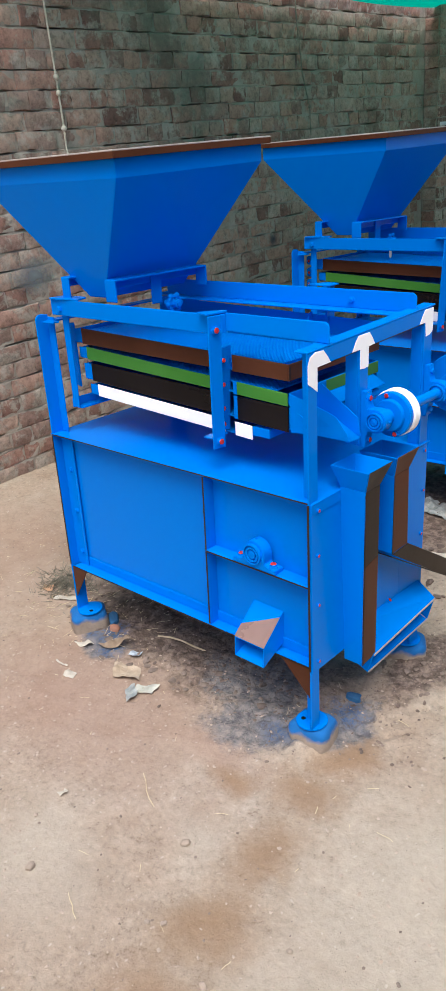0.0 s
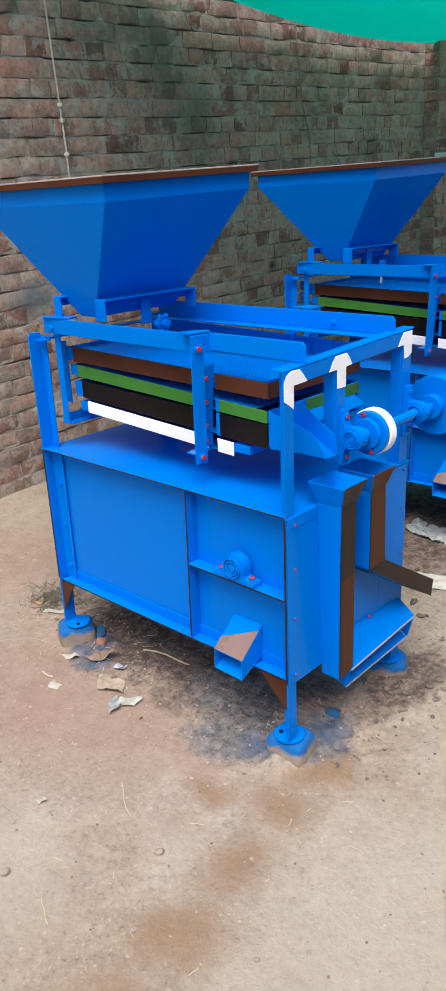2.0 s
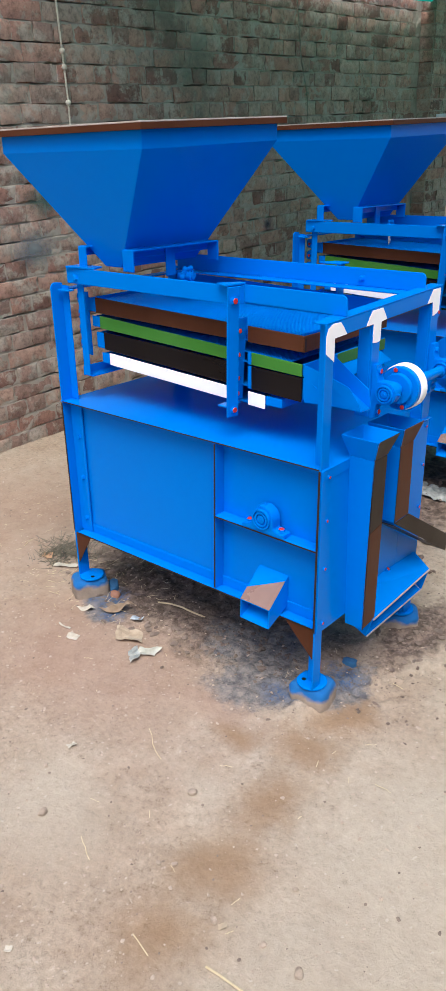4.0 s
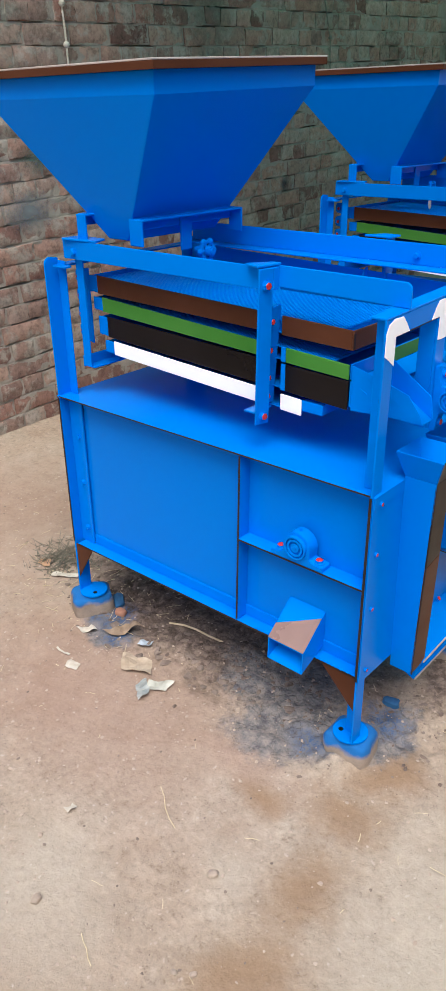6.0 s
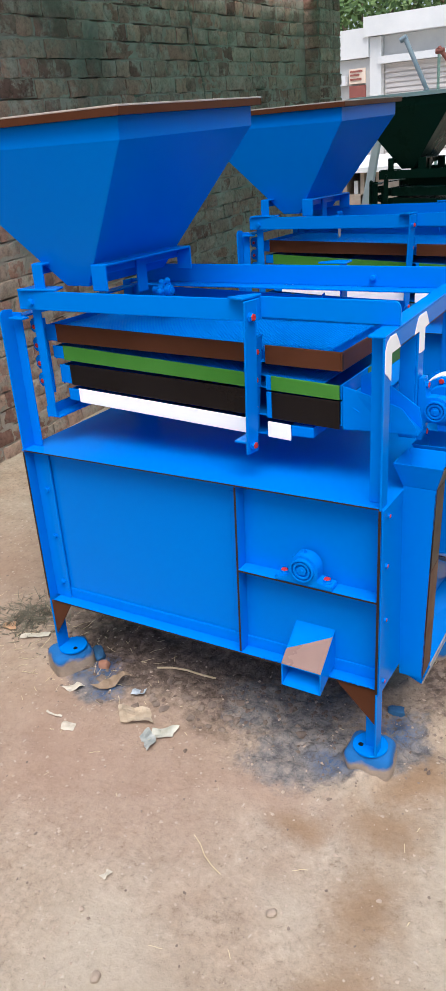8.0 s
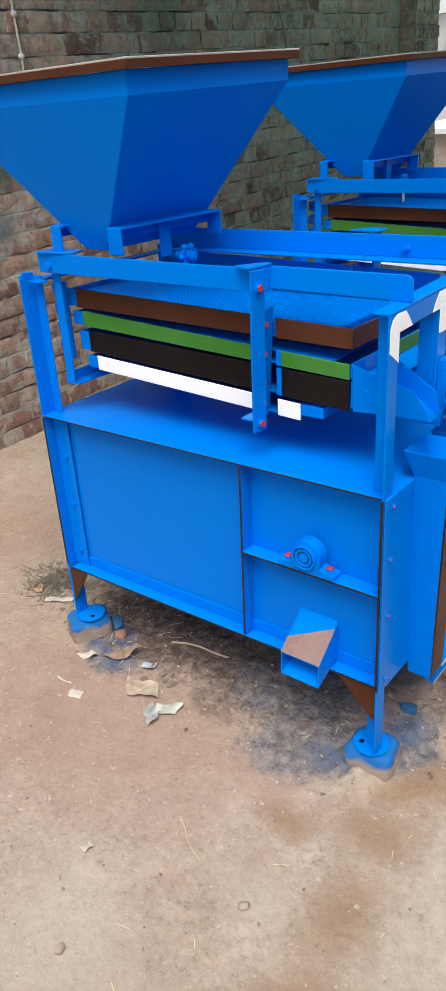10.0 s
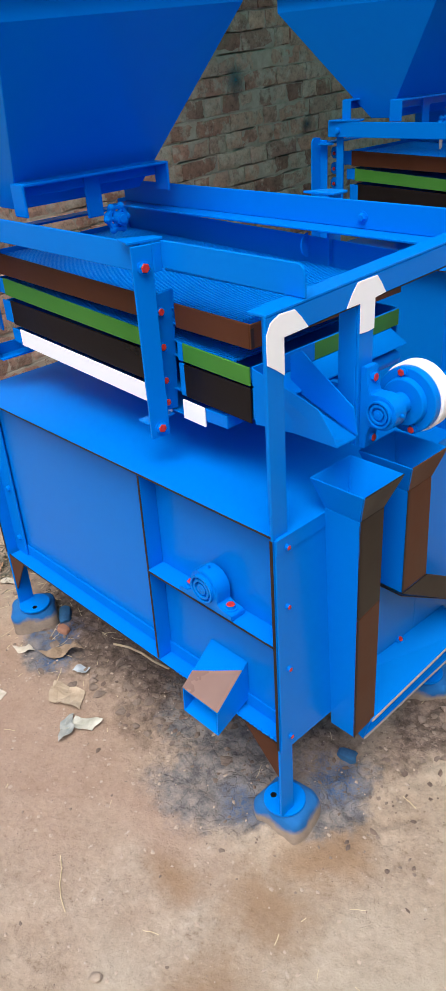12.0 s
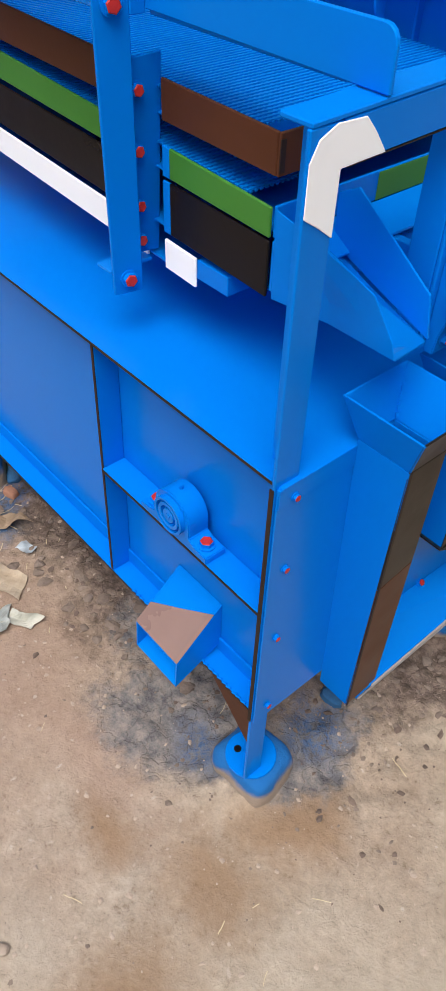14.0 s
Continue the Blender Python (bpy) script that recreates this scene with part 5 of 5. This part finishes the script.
jv, jf = [], []
for row in range(38):
    z = JOINT0 + COURSE * (row - 2) + 0.0438
    for n in range(2 if row % 2 else 3):
        w = 0.205 if row % 2 else 0.1367
        squeeze = Matrix.Diagonal((1.0, 0.83 if row % 2 else 1.10, 1.0, 1.0))
        joined_brick((stretchers if row % 2 else headers)[rng.randrange(12)], pose(-2.308 + rng.uniform(-0.006, 0.006), WALL_END + 0.016 + w * (n + 0.5), z, rng.uniform(-1, 1), rng.uniform(-1, 1), 0) @ squeeze)
    joined_brick(headers[rng.randrange(12)], pose(-2.372 if row % 2 else -2.385, WALL_END + 0.008 + rng.uniform(-0.003, 0.003), z, 0, 0, -90))
me = bpy.data.meshes.new("bricks")
me.from_pydata(jv, [], jf)
me.materials.append(brick_many)
me.shade_smooth()
me.set_sharp_from_angle(angle=radians(40))
rest = tagged(new("bricks", me), "weathered bricks of the pillar", kind="stuff")
rest.parent = pillar

# paint dabs sprayed on the brickwork
def dab_material(name, col):
    mat, nt, bsdf = material(name, 0.8)
    co = coords_of(nt)
    ln = nt.nodes.new("ShaderNodeVectorMath")
    ln.operation = "LENGTH"
    nt.links.new(co, ln.inputs[0])
    soft = nt.nodes.new("ShaderNodeMapRange")
    soft.inputs["From Min"].default_value, soft.inputs["From Max"].default_value = 1.0, 0.15
    soft.inputs["To Max"].default_value = 0.85
    nt.links.new(mix_node(nt, 0.35, ln.outputs["Value"], noise_node(nt, co, 3.0, 5.0), "ADD"), soft.inputs[0])
    bsdf.inputs["Base Color"].default_value = (*col, 1)
    nt.links.new(soft.outputs[0], bsdf.inputs["Alpha"])
    return mat


for y, z, ry, rz, col in ((2.385, 1.175, 0.075, 0.085, (0.0, 0.10, 0.13)), (2.92, 0.900, 0.050, 0.046, (0.01, 0.045, 0.07)), (1.00, 0.988, 0.16, 0.095, (0.16, 0.19, 0.21)), (1.12, 1.21, 0.15, 0.085, (0.06, 0.12, 0.10)), (1.63, 1.03, 0.15, 0.095, (0.10, 0.17, 0.17))):
    bm = bmesh.new()
    n = 14
    vs = [[bm.verts.new((0.010 * math.exp(-((i / n * 2 - 1) ** 2)) - 0.01, i / n * 2 - 1, j / n * 2 - 1)) for i in range(n + 1)] for j in range(n + 1)]
    for j in range(n):
        for i in range(n):
            bm.faces.new((vs[j][i], vs[j][i + 1], vs[j + 1][i + 1], vs[j + 1][i]))
    ob = part("paint_dab", bm, dab_material("paint_dab", col), wall, "sprayed paint stain on the bricks", 0)
    ob.matrix_basis = Matrix.LocRotScale((WX + 0.0095, y, z), None, (1, ry * 1.25, rz * 1.25))


# ropes on the wall
def rope(name, pts, r, mat, label, knots=()):
    bm = bmesh.new()
    for strand in range(3):
        prev = None
        total = 0.0
        for a, b in zip(pts, pts[1:]):
            a, b = Vector(a), Vector(b)
            steps = max(2, int((b - a).length / 0.012))
            for i in range(steps):
                p = a.lerp(b, i / steps)
                ang = total * 220 + strand * 2.094
                total += (b - a).length / steps
                q = p + Vector((math.cos(ang), math.sin(ang), 0)) * r * 0.55
                if prev is not None:
                    rod(bm, prev, q, r * 0.62, 5)
                prev = q
    for k in knots:
        geo = bmesh.ops.create_icosphere(bm, subdivisions=2, radius=r * 2.6)
        for v in geo["verts"]:
            v.co += Vector(k)
    tagged(part(name, bm, mat, None, "", 0, True), label, "rope")


rope_mat = scrap_material("rope", (0.42, 0.38, 0.30), (0.58, 0.54, 0.45), 0.9)
wire_mat = scrap_material("cord", (0.16, 0.16, 0.13), (0.24, 0.23, 0.18), 0.8)
rope("rope", [(-2.412, 1.315, 3.3), (-2.412, 1.317, 2.2), (-2.41, 1.320, 1.66), (-2.41, 1.316, 1.57), (-2.412, 1.322, 1.45)], 0.0055, rope_mat, "pale twisted rope hanging with knots against the bricks", ((-2.41, 1.319, 1.645), (-2.41, 1.320, 1.80), (-2.41, 1.319, 1.87)))
rope("cord", [(-2.41, 3.23, 3.3), (-2.41, 3.255, 2.20), (-2.41, 3.297, 1.885), (-2.41, 3.366, 1.680), (-2.41, 3.37, 1.5)], 0.005, wire_mat, "thin dark cord hanging down the brick wall", ((-2.41, 3.366, 1.685),))


# ---- shade net ----
def net_material():
    mat, nt, bsdf = material("shade_net", 0.8)
    co = coords_of(nt)
    col = ramp_node(nt, [(0.3, (0.0, 0.20, 0.11)), (0.7, (0.005, 0.30, 0.17))], noise_node(nt, co, 3.0, 4.0))
    nt.links.new(col, bsdf.inputs["Base Color"])
    tr = nt.nodes.new("ShaderNodeBsdfTranslucent")
    tr.inputs[0].default_value = (0.0, 0.56, 0.42, 1)
    mx = nt.nodes.new("ShaderNodeMixShader")
    mx.inputs[0].default_value = 0.42
    nt.links.new(bsdf.outputs[0], mx.inputs[1])
    nt.links.new(tr.outputs[0], mx.inputs[2])
    nt.links.new(mx.outputs[0], nt.nodes["Material Output"].inputs[0])
    bump_node(nt, bsdf, noise_node(nt, co, 25.0, 3.0), 0.3, 0.01)
    return mat


bm = bmesh.new()
cols, rows_n = 60, 16
grid = []


def net_edge(y):
    return min(3.22, 2.297 + (0.030 if y > 4.2 else 0.045) * (y - 4.2) ** 2)


for j in range(rows_n + 1):
    for i in range(cols + 1):
        u, v = i / cols, j / rows_n
        y = 0.9 + 7.5 * u
        z = net_edge(y) + 0.5 * v ** 0.8 + 0.03 * math.sin(y * 3.1 + 4 * v) * v
        # the net's unseen width over the machines is added to shade the wall
        grid.append(bm.verts.new((-2.36 + 2.9 * v, y, z)))
for j in range(rows_n):
    for i in range(cols):
        k = j * (cols + 1) + i
        bm.faces.new((grid[k], grid[k + 1], grid[k + cols + 2], grid[k + cols + 1]))
net = part("shade_net", bm, net_material(), None, "", 0, True)
tagged(net, "sagging green shade net stretched overhead", "net")
for y in (1.0, WALL_END + 0.42):
    bm = bmesh.new()
    rod(bm, (-2.355, y, net_edge(y) + 0.003), (-2.44 if y < 5 else -2.275, y, 3.30), 0.006, 6)
    part("tie_cord", bm, wire_mat, net, "", 0)


# ---- unseen wall, added to block low light on the open side ----
unseen_wall = boxes_part("light_block_east", [(3.7, 3.93, -8.0, 7.5, -0.12, 2.9)], mortar, None, "", 0)
tagged(unseen_wall, "unseen added wall that blocks low light from the east", "wall", kind="structure")


# ---- street behind the yard ----
def plaster(name, a, b, scale=2.0):
    mat, nt, bsdf = material(name, 0.85)
    co = coords_of(nt)
    col = ramp_node(nt, [(0.3, a), (0.7, b)], noise_node(nt, co, scale, 6.0, 0.65))
    nt.links.new(col, bsdf.inputs["Base Color"])
    bump_node(nt, bsdf, noise_node(nt, co, 20.0, 5.0), 0.25, 0.01)
    return mat


white_wall = plaster("whitewash", (0.62, 0.64, 0.65), (0.72, 0.73, 0.73))
grey_wall = plaster("grey_plaster", (0.46, 0.47, 0.47), (0.56, 0.57, 0.56))
rubble = plaster("rubble_wall", (0.26, 0.21, 0.17), (0.42, 0.36, 0.30), 6.0)
shutter_mat = plaster("shutter", (0.62, 0.59, 0.57), (0.72, 0.68, 0.66))
# near-black colour puts the openings' shade into their back panel
niche_shade = plaster("recess_shade", (0.015, 0.013, 0.012), (0.03, 0.026, 0.022))
maroon = plaster("maroon", (0.22, 0.07, 0.06), (0.30, 0.10, 0.08))
cream = plaster("cream_board", (0.70, 0.55, 0.44), (0.78, 0.66, 0.55))
steel_pipe = plaster("grey_pipe", (0.16, 0.22, 0.27), (0.24, 0.30, 0.35))

house = new("street_building")
house.location = (-0.57, 0, -0.14)
tagged(house, "white plastered shop building with a rolling shutter", "building")
boxes_part("wall", [(-9.0, -4.80, 14.0, 17.0, -0.1, 2.40)], grey_wall, house, "grey plastered wall")
boxes_part("wall", [(-4.795, -4.58, 13.97, 17.0, -0.1, 2.72)], white_wall, house, "white pier")
boxes_part("balcony", [(-7.4, -4.80, 13.90, 16.9, 2.41, 2.88)], white_wall, house, "white plastered balcony")
boxes_part("parapet", [(-4.87, 2.5, 13.85, 16.9, 2.73, 3.04)], white_wall, house, "white roof parapet")
boxes_part("wall", [(-4.575, 2.5, 14.1, 17.0, 2.30, 2.725)], grey_wall, house, "pale grey lintel wall")
boxes_part("hood", [(-4.62, 1.6, 13.92, 14.09, 2.28, 2.40)], white_wall, house, "white shutter hood")
shut = boxes_part("rolling_shutter", [(-4.57, 0.2, 14.16, 14.19, 0.0, 2.275)], shutter_mat, house, "pale ribbed rolling shutter")
for i in range(26):
    z = 0.06 + 0.083 * i
    boxes_part("slat", [(-4.55, 0.18, 14.13, 14.158, z, z + 0.062)], shutter_mat, shut, "", 0)
sign = boxes_part("sign_board", [(-5.19, -4.87, 13.93, 13.97, 2.00, 2.25)], cream, house, "cream sign board with unreadable writing")
for z, w in ((2.19, 0.24), (2.13, 0.18), (2.06, 0.22)):
    boxes_part("line", [(-5.16, -5.16 + w, 13.915, 13.929, z, z + 0.03)], maroon, sign, "", 0)
boxes_part("door_panel", [(-5.19, -4.87, 13.94, 13.98, 1.2, 1.97)], maroon, house, "maroon panel")
boxes_part("meter_box", [(-5.42, -5.23, 13.85, 13.99, 1.99, 2.15)], white_wall, house, "white box")

low = new("street_wall")
low.location = (-0.47, 0, -0.10)
tagged(low, "low masonry wall with a pale ledge and dark openings", "wall")
boxes_part("ledge", [(-4.6, 2.0, 9.9, 12.8, 0.72, 0.79)], white_wall, low, "pale concrete ledge")
boxes_part("wall", [(-4.6, -3.73, 10.0, 10.9, -0.1, 0.715)], rubble, low)
boxes_part("wall", [(-3.52, -3.46, 10.0, 10.9, -0.1, 0.715)], rubble, low)
boxes_part("wall", [(-3.28, 2.0, 10.0, 10.9, -0.1, 0.715)], rubble, low)
boxes_part("sill", [(-3.725, -3.285, 10.0, 10.9, -0.1, 0.42)], rubble, low)
boxes_part("niche", [(-3.725, -3.285, 10.7, 10.9, 0.425, 0.715)], niche_shade, low, "recess back coloured near-black for its shade")
boxes_part("jar", [(-3.64, -3.58, 10.05, 10.12, 0.4205, 0.60)], white_wall, low, "white pot in the recess")

bm = bmesh.new()
plate(bm, [(-2.73, 6.50, -0.05), (-2.64, 6.50, -0.05), (-2.41, 6.62, 1.33), (-2.48, 6.62, 1.33)], (0, 0.06, 0))
tagged(part("plank", bm, grey_wall, None, "", 0.004), "weathered grey plank leaning upright behind the machines", "plank")
bm = bmesh.new()
rod(bm, (-2.19, 8.6, 1.62), (-2.475, 8.6, 2.20), 0.026, 16)
rod(bm, (-2.455, 8.6, 2.215), (-2.535, 8.6, 2.185), 0.031, 14)
rod(bm, (-2.19, 8.6, -0.02), (-2.19, 8.6, 1.63), 0.026, 14)
rod(bm, (-2.25, 8.6, 1.63), (-2.10, 8.6, 1.63), 0.020, 14)
tagged(part("auger_pipe", bm, steel_pipe, None, "", 0.004, True), "grey steel feed pipe standing in the yard", "pipe").location = (-0.40, 0, -0.07)
bm = bmesh.new()
rod(bm, (-2.13, 8.75, 2.08), (-1.45, 8.75, 1.25), 0.026, 12)
rod(bm, (-2.16, 8.75, 2.04), (-2.06, 8.75, 2.04), 0.03, 12)
rod(bm, (-1.47, 8.75, 1.28), (-1.47, 8.75, -0.02), 0.026, 12)
tagged(part("prop", bm, maroon, None, "", 0.004, True), "rusty brown steel prop in the yard", "prop").location = (-0.40, 0, -0.07)

bm = bmesh.new()
rod(bm, (-2.165, 8.9, -0.02), (-2.165, 8.9, 2.02), 0.018, 10)
tagged(part("post", bm, plaster("green_post", (0.20, 0.32, 0.28), (0.28, 0.42, 0.36)), None, "", 0.002, True), "thin pale green steel post in the yard", "post").location = (-0.40, 0, -0.07)

# trees above the roof
leaf_tree, nt, bsdf = material("tree_leaf", 0.7)
geo = nt.nodes.new("ShaderNodeNewGeometry")
nt.links.new(ramp_node(nt, [(0.0, (0.035, 0.08, 0.02)), (0.5, (0.07, 0.14, 0.035)), (1.0, (0.12, 0.19, 0.06))], geo.outputs["Random Per Island"]), bsdf.inputs["Base Color"])
bark = plaster("bark", (0.10, 0.07, 0.05), (0.18, 0.13, 0.09), 9.0)


def tree(x, y, h, r, seed):
    rng = random.Random(seed)
    top = new("tree")
    tagged(top, "leafy green tree behind the white building", "tree", "trees behind the building")
    bm = bmesh.new()
    rod(bm, (x, y, -0.1), (x + 0.2, y, h * 0.55), 0.22, 12, 0.12)
    tips = []
    for i in range(7):
        a = 2 * math.pi * i / 7 + rng.uniform(-0.3, 0.3)
        tip = Vector((x + 0.7 * r * math.cos(a), y + 0.7 * r * math.sin(a), h * rng.uniform(0.6, 0.95)))
        rod(bm, (x + 0.15, y, h * rng.uniform(0.35, 0.5)), tip, 0.08, 8, 0.025)
        tips.append(tip)
    part("trunk", bm, bark, top, "", 0, True)
    verts, faces = [], []
    for i in range(5200):
        c = tips[rng.randrange(7)]
        d = Vector((rng.gauss(0, 1), rng.gauss(0, 1), rng.gauss(0, 0.8))) * r * 0.36
        p = c + d
        u = Vector((rng.gauss(0, 1), rng.gauss(0, 1), rng.gauss(0, 1))).normalized()
        v = u.orthogonal().normalized()
        s = rng.uniform(0.06, 0.13)
        n = len(verts)
        verts.extend([p - u * s, p + v * s * 0.45, p + u * s, p - v * s * 0.45])
        faces.append((n, n + 1, n + 2, n + 3))
    me = bpy.data.meshes.new("crown")
    me.from_pydata(verts, [], faces)
    me.materials.append(leaf_tree)
    ob = new("crown", me)
    ob.parent = top


tree(-8.4, 21.0, 5.2, 2.6, 1)
tree(-5.0, 23.0, 5.4, 2.8, 2)
tree(-11.8, 22.0, 5.6, 2.8, 3)
